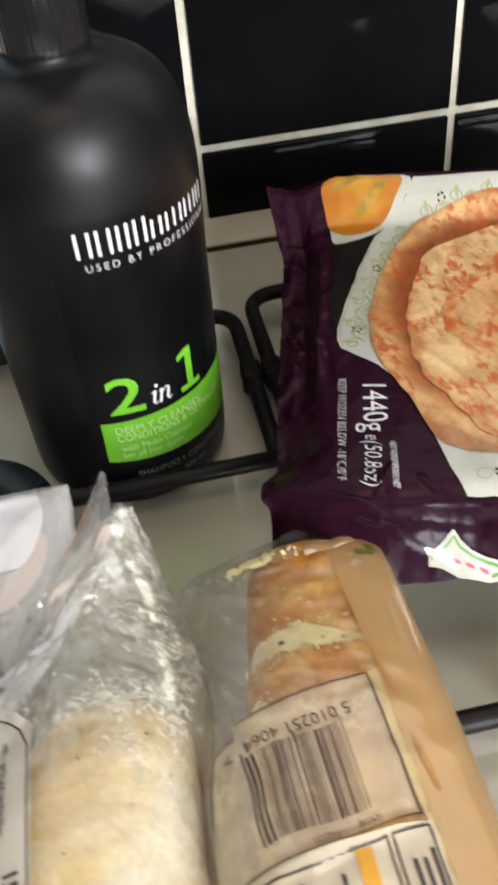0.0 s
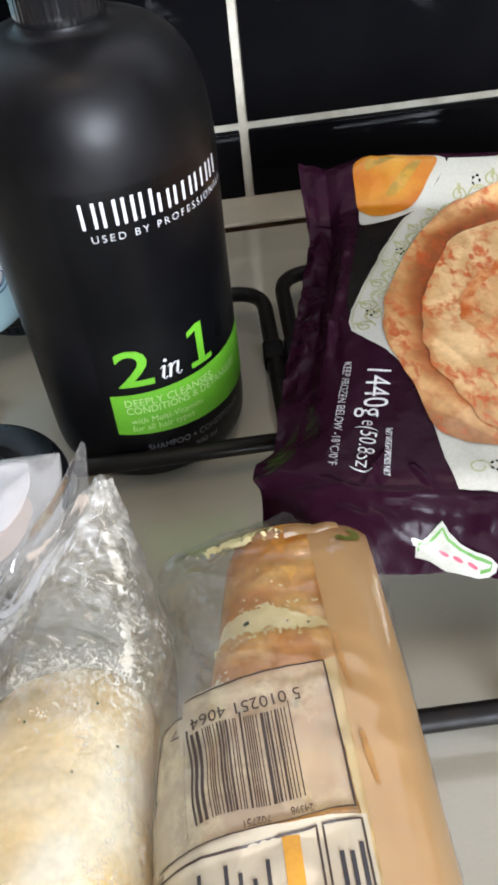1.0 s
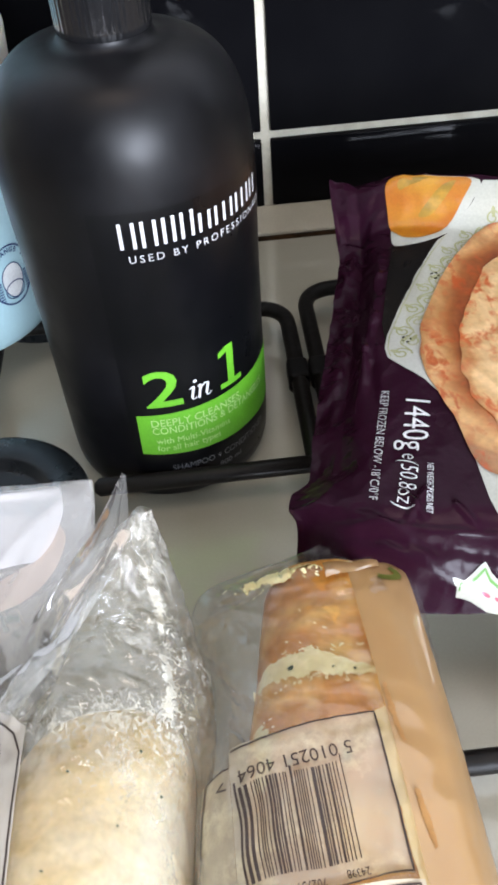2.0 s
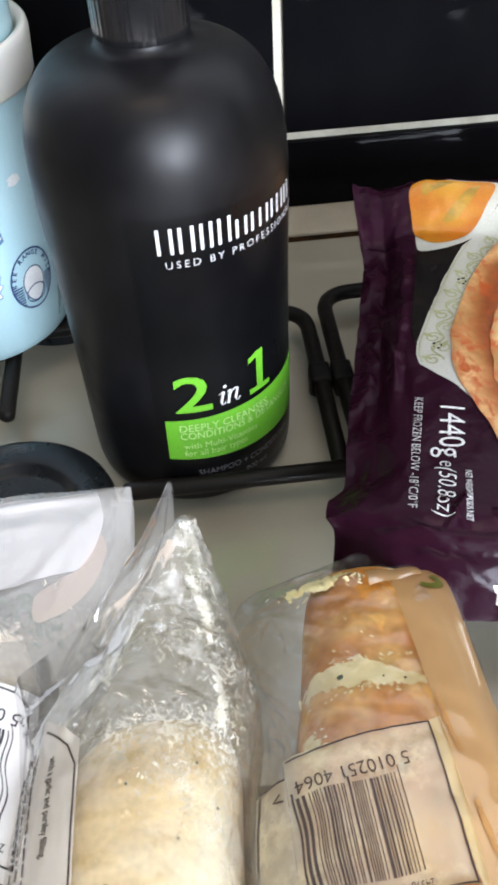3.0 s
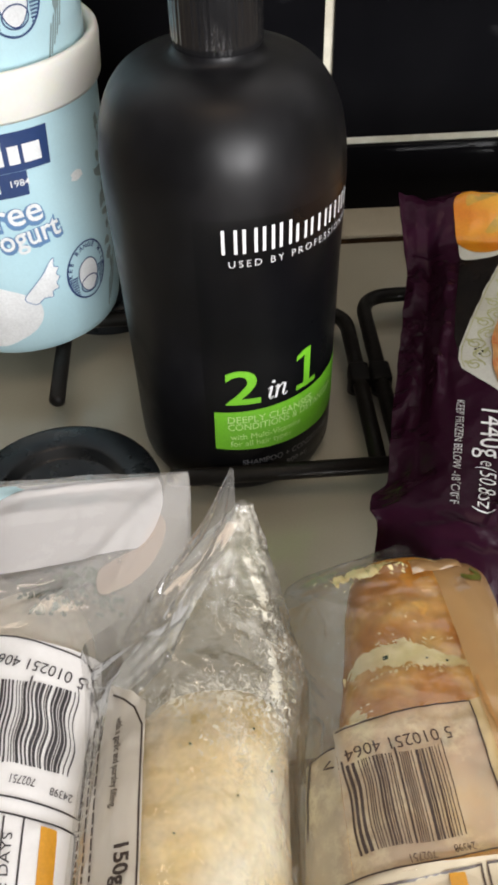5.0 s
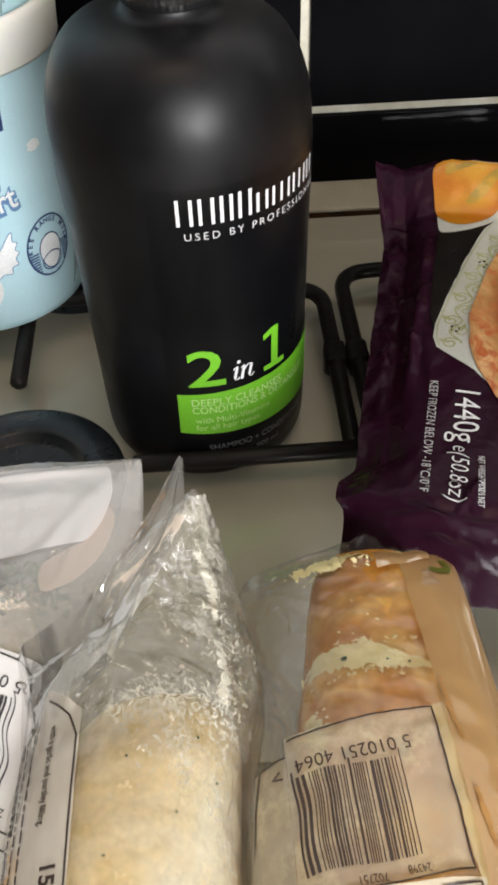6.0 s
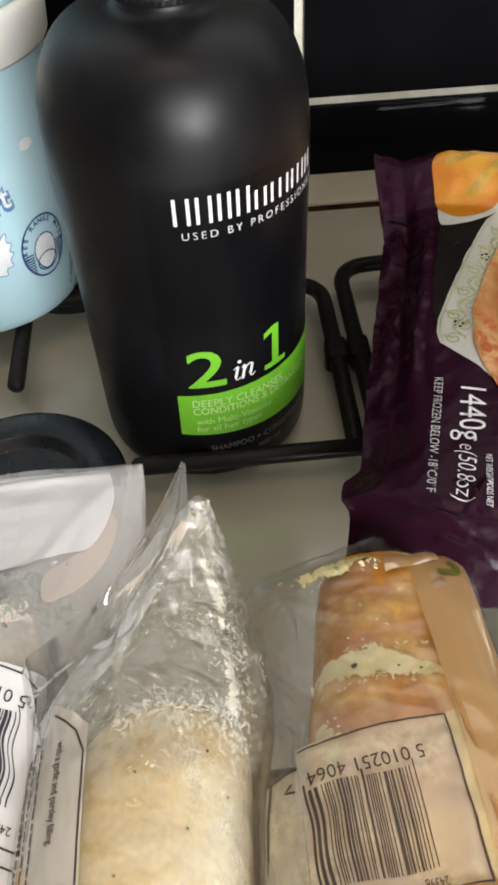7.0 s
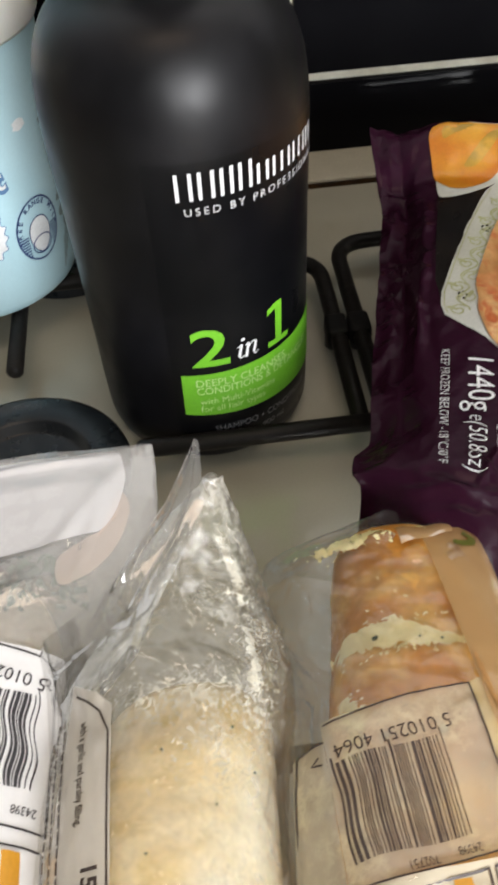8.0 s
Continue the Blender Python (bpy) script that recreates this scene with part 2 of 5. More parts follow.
def quad(a, b, c, d, lay, nu=10, nv=10, bm=None):
    """A four-cornered patch laid on a surface."""
    def f(u, v):
        x = (a[0] * (1 - u) + b[0] * u) * (1 - v) + (d[0] * (1 - u) + c[0] * u) * v
        y = (a[1] * (1 - u) + b[1] * u) * (1 - v) + (d[1] * (1 - u) + c[1] * u) * v
        return lay(x, y)
    return sheet(f, nu, nv, bm)


def line(points, width, lay, step=2.0, bm=None):
    """A drawn line of a width along a polyline, laid on a surface."""
    bm = bm or bmesh.new()
    fine = [points[0]]
    for a, b in zip(points, points[1:]):
        n = max(1, int(math.hypot(b[0] - a[0], b[1] - a[1]) / step))
        fine += [(a[0] + (b[0] - a[0]) * k / n, a[1] + (b[1] - a[1]) * k / n) for k in range(1, n + 1)]
    sides = []
    for n, p in enumerate(fine):
        a, b = fine[max(n - 1, 0)], fine[min(n + 1, len(fine) - 1)]
        dx, dy = b[0] - a[0], b[1] - a[1]
        l = math.hypot(dx, dy) or 1
        ox, oy = -dy / l * width / 2, dx / l * width / 2
        sides.append((bm.verts.new(lay(p[0] + ox, p[1] + oy)), bm.verts.new(lay(p[0] - ox, p[1] - oy))))
    for (a, b), (c, d) in zip(sides, sides[1:]):
        bm.faces.new((a, b, d, c))
    return bm


def words(body, size, lay, bold=0.0, shear=0.0, wide=None, centre=False, longest=2.0, bm=None, space=1.0):
    """Lettering in Blender's own font laid on a surface by lay(x, y); wide: the width that it is fitted to."""
    data = bpy.data.curves.new("lettering", "FONT")
    data.body, data.size, data.offset, data.shear, data.resolution_u, data.space_character = body, size, bold * size, shear, 3, space
    ob = bpy.data.objects.new("lettering", data)
    me = bpy.data.meshes.new_from_object(ob)
    own = bmesh.new()
    own.from_mesh(me)
    bpy.data.objects.remove(ob)
    bpy.data.meshes.remove(me)
    bpy.data.curves.remove(data)
    bmesh.ops.remove_doubles(own, verts=own.verts[:], dist=size * 1e-4)
    xs = [v.co.x for v in own.verts] or [0, 1]
    x0, x1 = min(xs), max(xs)
    k = wide / (x1 - x0) if wide else 1.0
    for v in own.verts:
        v.co.x = (v.co.x - x0) * k - ((x1 - x0) * k / 2 if centre else 0)
    for _ in range(3):
        long = [e for e in own.edges if e.calc_length() > longest]
        if not long:
            break
        bmesh.ops.subdivide_edges(own, edges=long, cuts=1)
    bmesh.ops.triangulate(own, faces=own.faces[:])
    for v in own.verts:
        v.co = lay(v.co.x, v.co.y)
    if bm is None:
        return own
    m = {v: bm.verts.new(v.co) for v in own.verts}
    for f in own.faces:
        bm.faces.new([m[v] for v in f.verts])
    own.free()
    return bm


def wrinkle(x, y, freq, seed=0.0):
    """Crumpled film: sharp ridges between soft hollows, -1 to 1 about."""
    a = noise.noise(Vector((x * freq, y * freq, seed)))
    b = noise.noise(Vector((x * freq * 2.3 + 5, y * freq * 2.3, seed + 3)))
    return (1 - 3.2 * abs(a)) * 0.6 + (0.7 - 2.4 * abs(b)) * 0.4


def oval(cx, cy, a, b, turn, n=72, rough=0.02, seed=0.0):
    c, s = math.cos(radians(turn)), math.sin(radians(turn))
    out = []
    for k in range(n):
        t = 2 * math.pi * k / n
        w = 1 + rough * noise.noise(Vector((math.cos(t) * 2.2, math.sin(t) * 2.2, seed))) + rough * 0.5 * noise.noise(Vector((math.cos(t) * 7, math.sin(t) * 7, seed + 2)))
        x, y = a * w * math.cos(t), b * w * math.sin(t)
        out.append((cx + x * c - y * s, cy + x * s + y * c))
    return out


def rounded_loop(pts, n=6, rough=0.0, seed=0.0):
    """A smooth closed outline through a few corners."""
    out = []
    for k in range(len(pts)):
        p0, p1, p2, p3 = (pts[(k + d) % len(pts)] for d in (-1, 0, 1, 2))
        for j in range(n):
            t = j / n
            x, y = (0.5 * (2 * b + (c - a) * t + (2 * a - 5 * b + 4 * c - d) * t * t + (3 * b - a - 3 * c + d) * t ** 3) for a, b, c, d in zip(p0, p1, p2, p3))
            w = rough * noise.noise(Vector((x * 0.12, y * 0.12, seed)))
            out.append((x + w, y + w))
    return out


def ragged(upper, lower, lay, seed, amount=1.0, steps=90, across=4, bm=None):
    """A ragged strip between two edges given as (x, y) polylines."""
    bm = bm or bmesh.new()
    def along(pts, t):
        k = min(len(pts) - 2, int(t * (len(pts) - 1)))
        f = t * (len(pts) - 1) - k
        return pts[k][0] * (1 - f) + pts[k + 1][0] * f, pts[k][1] * (1 - f) + pts[k + 1][1] * f
    def f(p, q):
        (ax, ay), (bx, by) = along(upper, p), along(lower, p)
        j = [amount * (1.6 * noise.noise(Vector((p * 9, s, seed))) + 1.2 * noise.noise(Vector((p * 31, s, seed + 4))) + 0.6 * noise.noise(Vector((p * 70, s, seed + 8)))) for s in (0.0, 7.7)]
        l = math.hypot(bx - ax, by - ay) or 1.0
        nx, ny = (bx - ax) / l, (by - ay) / l
        ax, ay, bx, by = ax + nx * j[0], ay + ny * j[0], bx + nx * j[1], by + ny * j[1]
        return lay(ax * (1 - q) + bx * q, ay * (1 - q) + by * q)
    return sheet(f, steps, across, bm)


def facets(x, y, freq, seed=0.0):
    """Flat, sharply creased planes of crushed film, -1 to 1 about."""
    d = noise.voronoi(Vector((x * freq, y * freq * 0.65, seed)))[0]
    return 1.7 * (d[1] - d[0]) - 0.6


def ease(t):
    t = min(1.0, max(0.0, t))
    return t * t * (3 - 2 * t)


# ================= the room =================
def slab(name, x0, y0, z0, x1, y1, z1, mat, bevel=0.0):
    return tagged(part(name, box(x0, y0, z0, x1, y1, z1, bevel), mat, smooth=False), kind="structure")


WALL_Y = 0.200
slab("floor", -1.7, -2.5, -1.02, 2.0, 0.4, -0.92, FLOOR)
slab("ceiling", -1.7, -2.5, 1.5, 2.0, 0.4, 1.6, CEILING)
slab("wall_left", -1.7, -2.4, -0.92, -1.6, 0.3, 1.5, WALL)
slab("wall_right", 1.9, -2.4, -0.92, 2.0, 0.3, 1.5, WALL)
# the unseen wall behind the camera has an opening for the window
slab("wall_south_high", -1.7, -2.5, 1.15, 2.0, -2.4, 1.5, WALL)
slab("wall_south_left", -1.7, -2.5, -0.92, 0.15, -2.4, 1.15, WALL)
slab("wall_south_right", 1.35, -2.5, -0.92, 2.0, -2.4, 1.15, WALL)
slab("wall_south_low", 0.15, -2.5, -0.92, 1.35, -2.4, -0.05, WALL)
slab("worktop", -1.6, -0.42, -0.06, 1.9, 0.190, -0.012, WOOD, 0.003)
slab("base_cabinets", -1.6, -0.38, -0.92, 1.9, 0.190, -0.0605, FRAME)

# tiled wall: a grout bed with black tiles standing proud of it
wall_north = slab("wall_north", -1.7, WALL_Y + 0.0015, -0.92, 2.0, WALL_Y + 0.1, 1.5, GROUT)
PITCH, JOINT, TILE_X, TILE_Z = 0.162, 0.0055, 0.0655, 0.0465
rng = random.Random(4)


def tile_mesh(height):
    bm = box(-(PITCH - JOINT) / 2, -0.002, -height / 2, (PITCH - JOINT) / 2, 0.006, height / 2, 0.0009, 2)
    me = bpy.data.meshes.new("tile")
    bm.to_mesh(me)
    bm.free()
    me.materials.append(TILE)
    for f in me.polygons:
        f.use_smooth = True
    return me


whole_tile, cut_tile = tile_mesh(PITCH - JOINT), tile_mesh(TILE_Z - JOINT / 2 - 0.001)
for row in range(-1, 2):
    for col in range(-4, 6):
        z = TILE_Z + PITCH * (row + 0.5) if row >= 0 else (TILE_Z - JOINT / 2 + 0.001) / 2
        ob = new("tile", whole_tile if row >= 0 else cut_tile)
        ob.parent = wall_north
        ob.location = (TILE_X + PITCH * (col + 0.5), WALL_Y - 0.0003 * rng.random(), z)
        ob.rotation_euler = (rng.uniform(-0.002, 0.002), 0, rng.uniform(-0.003, 0.003))

slab("wall_north_paint", -1.6, WALL_Y - 0.006, TILE_Z + 2 * PITCH, 1.9, WALL_Y + 0.0012, 1.5, PAINT)
slab("trim", -0.6, 0.1665, -0.012, 0.9, WALL_Y - 0.0005, 0.001, CREAM_STRIP, 0.001)

# ================= the hob =================
hob = thing("gas_hob", "white enamelled gas hob with a glossy pressed top", "hob", at=(0, -0.05, -0.012))


def hob_top(u, v):
    x, y = -0.36 + 0.74 * u, -0.36 + 0.519 * v
    edge = min(x + 0.36, 0.38 - x, y + 0.36)
    z = 0.004 * ease(1 - edge / 0.012) - 0.006 * ease((0.006 - edge) / 0.006)
    return Vector((x, y, z))


part("hob_plate", sheet(hob_top, 120, 100), ENAMEL, hob)
part("hob_rim", box(-0.362, 0.1592, -0.013, 0.382, 0.1662, -0.0005, 0.001), BROWN_GAP, hob, "dark brown joint behind the hob")


def burner(x, y, r):
    b = thing("burner", "black enamelled gas burner cap on the white hob", "burner", at=(x, y, 0))
    part("burner_head", lathe([(r * 0.9, 0.0), (r * 0.86, 0.008), (r * 0.8, 0.012)], (x, y)), BURNER, b)
    part("burner_cap", lathe([(r * 0.82, 0.0125), (r * 0.99, 0.0135), (r, 0.0155), (r * 0.985, 0.0175), (r * 0.94, 0.0186), (r * 0.66, 0.0192),
                              (r * 0.62, 0.0183), (r * 0.58, 0.0150), (r * 0.54, 0.0144), (0, 0.0144)], (x, y)), BURNER, b)
    return b


burner(-0.076, -0.052, 0.0425)
burner(-0.066, 0.118, 0.0420)

BAR = 0.0039
TOP = 0.0175


def pan_support(name, rods, label):
    s = thing(name, label, "pan support", "pan supports on the hob", rods[0][0])
    for pts in rods:
        part("bar", rod(rounded(pts, 0.016, 8), BAR), WIRE, s)
    return s


left_support = pan_support("pan_support", [
    [(-0.030, -0.047, TOP), (0.0655, -0.0462, TOP)],
    [(0.0600, -0.046, TOP - 0.001), (0.0600, 0.0, TOP), (0.0600, 0.066, TOP), (-0.02, 0.070, TOP), (-0.17, 0.070, TOP), (-0.17, 0.02, TOP)],
    [(-0.084, 0.008, TOP), (-0.0845, 0.066, TOP)],
    [(0.0600, 0.020, TOP), (0.0600, 0.021, 0.002)],
    [(-0.17, 0.03, TOP), (-0.172, 0.03, 0.002)],
], "black wire pan support on the white hob")
right_support = pan_support("pan_support", [
    [(0.17, -0.047, TOP), (0.0702, -0.0465, TOP), (0.0702, 0.0, TOP), (0.0705, 0.078, TOP), (0.13, 0.080, TOP), (0.30, 0.080, TOP), (0.30, 0.0, TOP)],
    [(0.0702, 0.018, TOP), (0.072, 0.019, 0.002)],
    [(0.30, 0.02, TOP), (0.301, 0.021, 0.002)],
], "black wire pan support under the frozen bag")
pan_support("pan_support", [
    [(-0.17, -0.1805, TOP), (0.05, -0.1805, TOP), (0.30, -0.1805, TOP), (0.30, -0.30, TOP), (-0.17, -0.30, TOP)],
    [(0.12, -0.1805, TOP), (0.121, -0.1805, 0.002)],
    [(0.29, -0.30, TOP), (0.291, -0.30, 0.002)],
    [(-0.16, -0.30, TOP), (-0.161, -0.30, 0.002)],
], "black wire pan support under the bread packs")
for x in (0.0600, 0.0702):
    clip = part("rubber_clip", box(x - 0.0049, 0.006, TOP - 0.0055, x + 0.0049, 0.020, TOP + 0.0045, 0.002, 3), RUBBER, left_support if x < 0.065 else right_support)

# ================= shampoo bottle =================
BOTTLE = material("black_satin_plastic", (0.0025, 0.0025, 0.0032), 0.42, spec=0.30, second=(0.006, 0.006, 0.0075), scale=30, grain=0.04, fine=1500, bump=0.06, deep=0.0002)
CAP = material("black_gloss_plastic", (0.012, 0.012, 0.013), 0.16, bump=0.05)
PRINT_WHITE = material("white_print", (0.82, 0.83, 0.84), 0.5, bump=0)
PRINT_GREEN = material("green_print", (0.115, 0.48, 0.03), 0.45, second=(0.10, 0.43, 0.03), scale=40, bump=0)
PRINT_PALE = material("pale_green_print", (0.45, 0.72, 0.28), 0.45, bump=0)
PRINT_GREY = material("grey_print", (0.21, 0.22, 0.24), 0.5, bump=0)
BOTTLE_LABEL = material("black_gloss_label", (0.0025, 0.0028, 0.0034), 0.32, spec=0.27, second=(0.004, 0.004, 0.005), scale=30, grain=0.03, bump=0.03, deep=0.0002)
RADII = [(0.0, 0.0005), (0.034, 0.0), (0.0385, 0.0008), (0.0412, 0.003), (0.0428, 0.007), (0.0434, 0.013), (0.0437, 0.03), (0.0440, 0.06), (0.0448, 0.10),
         (0.0455, 0.122), (0.0457, 0.136), (0.0452, 0.147), (0.0438, 0.1560), (0.0410, 0.1640), (0.0368, 0.1704), (0.0315, 0.1746), (0.0255, 0.1768), (0.0200, 0.1778),
         (0.0172, 0.1782), (0.0160, 0.1792), (0.0154, 0.181), (0.0150, 0.184), (0.0, 0.184)]


def bottle_radius(z):
    pts = [p for p in RADII if 0.0008 <= p[1] <= 0.1795]
    return float(np.interp(z, [p[1] for p in pts], [p[0] for p in pts]))


def smooth_profile(pts, n=5):
    out = []
    for k in range(len(pts) - 1):
        p0, p1, p2, p3 = (pts[max(0, min(len(pts) - 1, k + d))] for d in (-1, 0, 1, 2))
        for j in range(n):
            t = j / n
            out.append(tuple(0.5 * (2 * b + (c - a) * t + (2 * a - 5 * b + 4 * c - d) * t * t + (3 * b - a - 3 * c + d) * t ** 3) for a, b, c, d in zip(p0, p1, p2, p3)))
    return out + [pts[-1]]


def lean(z):
    """The bottle leans a trifle towards the tubs."""
    return -0.0010 * z / 0.14


def leaning(bm):
    for v in bm.verts:
        v.co.x += lean(v.co.z)
    return bm


def on_bottle(lift=0.0003):
    def lay(s, z):
        """s: millimetres round the bottle from its front, z: millimetres up."""
        r = bottle_radius(z * MM) + lift
        a = (s * MM - lean(z * MM)) / 0.0443
        return Vector((r * math.sin(a) + lean(z * MM), -r * math.cos(a), z * MM))
    return lay


def shifted(lay, x, y, turn=0.0):
    c, s = math.cos(radians(turn)), math.sin(radians(turn))
    return lambda u, v: lay(x + u * c - v * s, y + u * s + v * c)


bottle = thing("shampoo_bottle", "large black satin shampoo bottle with white and green print", "bottle", at=(0, 0, 0))
part("body", leaning(lathe(RADII[:2] + smooth_profile(RADII[1:18], 4) + RADII[18:], steps=160)), BOTTLE, bottle)
part("label", quad((-13.5, 11), (74, 11), (74, 138.8), (-13.5, 138.8), on_bottle(0.00014), 60, 40), BOTTLE_LABEL, bottle, "glossy black label film")
part("pump_collar", leaning(lathe([(0.0148, 0.1803), (0.0153, 0.1805), (0.0156, 0.1815), (0.0157, 0.184), (0.0156, 0.2215), (0.0150, 0.2235), (0.0, 0.2238)], steps=480,
                                  wobble=lambda a, z: 0.00006 * math.cos(44 * a) if 0.1812 < z < 0.222 else 0.0)), CAP, bottle, "glossy black ribbed collar")
part("pump_stem", leaning(lathe([(0.006, 0.223), (0.006, 0.243), (0.0, 0.2432)], steps=32)), CAP, bottle)
part("pump_head", box(-0.011, -0.034, 0.242, 0.011, 0.012, 0.257, 0.004, 3), CAP, bottle)
lay = on_bottle()
# the maker's mark: plain white blocks of its size
bm = bmesh.new()
s = -4.2
for wide, high, low in ((6.2, 9.6, 0), (6.0, 9.6, 0), (5.2, 9.6, 0), (5.6, 9.6, 0), (5.6, 7.0, 0), (9.4, 7.0, 0), (9.4, 7.0, 0), (5.6, 7.0, 0)):
    for at in np.linspace(s + 0.8, s + wide - 1.2, 3 if wide > 8 else 2):
        line([(at, 126.0 + low), (at, 126.0 + high)], 1.15, lay, 2.0, bm)
    s += wide + 0.9
tagged(part("maker_mark", bm, PRINT_WHITE, bottle, "white bars of the maker's mark"), kind="stuff")
part("tagline", words("USED BY PROFESSIONALS", 4.0, shifted(lay, -1.8, 120.6), -0.008, wide=61, longest=1.5, space=1.42), PRINT_WHITE, bottle)
part("numeral_two", words("2", 25, shifted(lay, -5.4, 55.2), 0.012, wide=14.5, longest=3), PRINT_GREEN, bottle)
# slanted lettering with thick stems, thin joins and small tails
put = shifted(lay, 11.2, 55.4)
bm = bmesh.new()
for stroke, thick in (([(0.9, 5.6), (2.0, 6.5), (2.9, 6.7)], 0.5), ([(2.6, 6.6), (1.5, 1.2)], 1.15), ([(1.5, 1.4), (1.9, 0.3), (2.6, 0.4), (3.4, 1.3)], 0.5), ([(4.1, 5.7), (5.0, 6.6), (5.6, 6.7)], 0.5),
                      ([(5.5, 6.6), (4.3, 0.1)], 1.15), ([(4.9, 3.6), (6.2, 5.7), (7.4, 6.7), (8.4, 6.4)], 0.6), ([(8.4, 6.5), (8.5, 5.6), (7.6, 1.4)], 1.15), ([(7.6, 1.5), (7.9, 0.3), (8.7, 0.4), (9.7, 1.5)], 0.5)):
    line(stroke, thick, put, 0.5, bm)
blob(oval(3.3, 9.0, 0.8, 0.8, 0, 14), put, 2, 1, bm)
part("word_in", bm, PRINT_WHITE, bottle)
bm = quad((29.2, 57), (32.6, 57), (32.6, 74.5), (29.2, 74.5), lay, 3, 6)
quad((25.2, 70.0), (29.3, 71.6), (29.3, 74.5), (25.2, 72.6), lay, 3, 2, bm)
quad((25.4, 54.6), (36.4, 54.6), (36.4, 57.1), (25.4, 57.1), lay, 6, 2, bm)
part("numeral_one", bm, PRINT_GREEN, bottle)
part("green_band", quad((-10.5, 30), (68, 26), (68, 53.5), (-10.2, 50.8), lay, 60, 8), PRINT_GREEN, bottle, "bright green printed band")
over = on_bottle(0.00048)
bm = words("DEEPLY CLEANSES,", 5.2, shifted(over, -4.8, 45.0), 0.004, wide=40, longest=2)
words("CONDITIONS & DETANGLES", 5.2, shifted(over, -4.8, 40.9), 0.004, wide=56, longest=2, bm=bm)
part("band_lettering", bm, PRINT_PALE, bottle)
bm = words("with Multi-Vitamins", 4.4, shifted(over, -4.0, 35.6), 0.0, wide=32, longest=2)
words("for all hair types", 4.4, shifted(over, -4.0, 31.6), 0.0, wide=27, longest=2, bm=bm)
part("small_lettering", bm, PRINT_PALE, bottle)
bm = words("SHAMPOO + CONDITIONER", 4.6, shifted(lay, 0.8, 19.6), 0.0, wide=50, longest=2)
words("900 ml", 3.8, shifted(lay, 21.4, 14.2), 0.0, wide=11.5, longest=2, bm=bm)
part("volume_lettering", bm, PRINT_GREY, bottle)

# ================= yogurt tubs =================
TUB = material("pale_blue_tub_print", (0.40, 0.64, 0.70), 0.35, second=(0.47, 0.70, 0.75), scale=14, grain=0.02, bump=0.04, deep=0.0003)
LID = material("ivory_tub_lid", (0.82, 0.81, 0.75), 0.4, second=(0.79, 0.78, 0.72), scale=30, grain=0.01, bump=0.02, sub=0.15)
NAVY = material("navy_print", (0.02, 0.055, 0.16), 0.4, bump=0)
BLUE = material("mid_blue_print", (0.10, 0.24, 0.42), 0.4, bump=0)
TUB_WHITE = material("tub_white_print", (0.80, 0.82, 0.82), 0.4, bump=0)
TUB_OLIVE = material("tub_olive_print", (0.22, 0.30, 0.30), 0.4, bump=0)
TUB_X, TUB_Y, TUB_Z = -0.1044, 0.0845, 0.0215


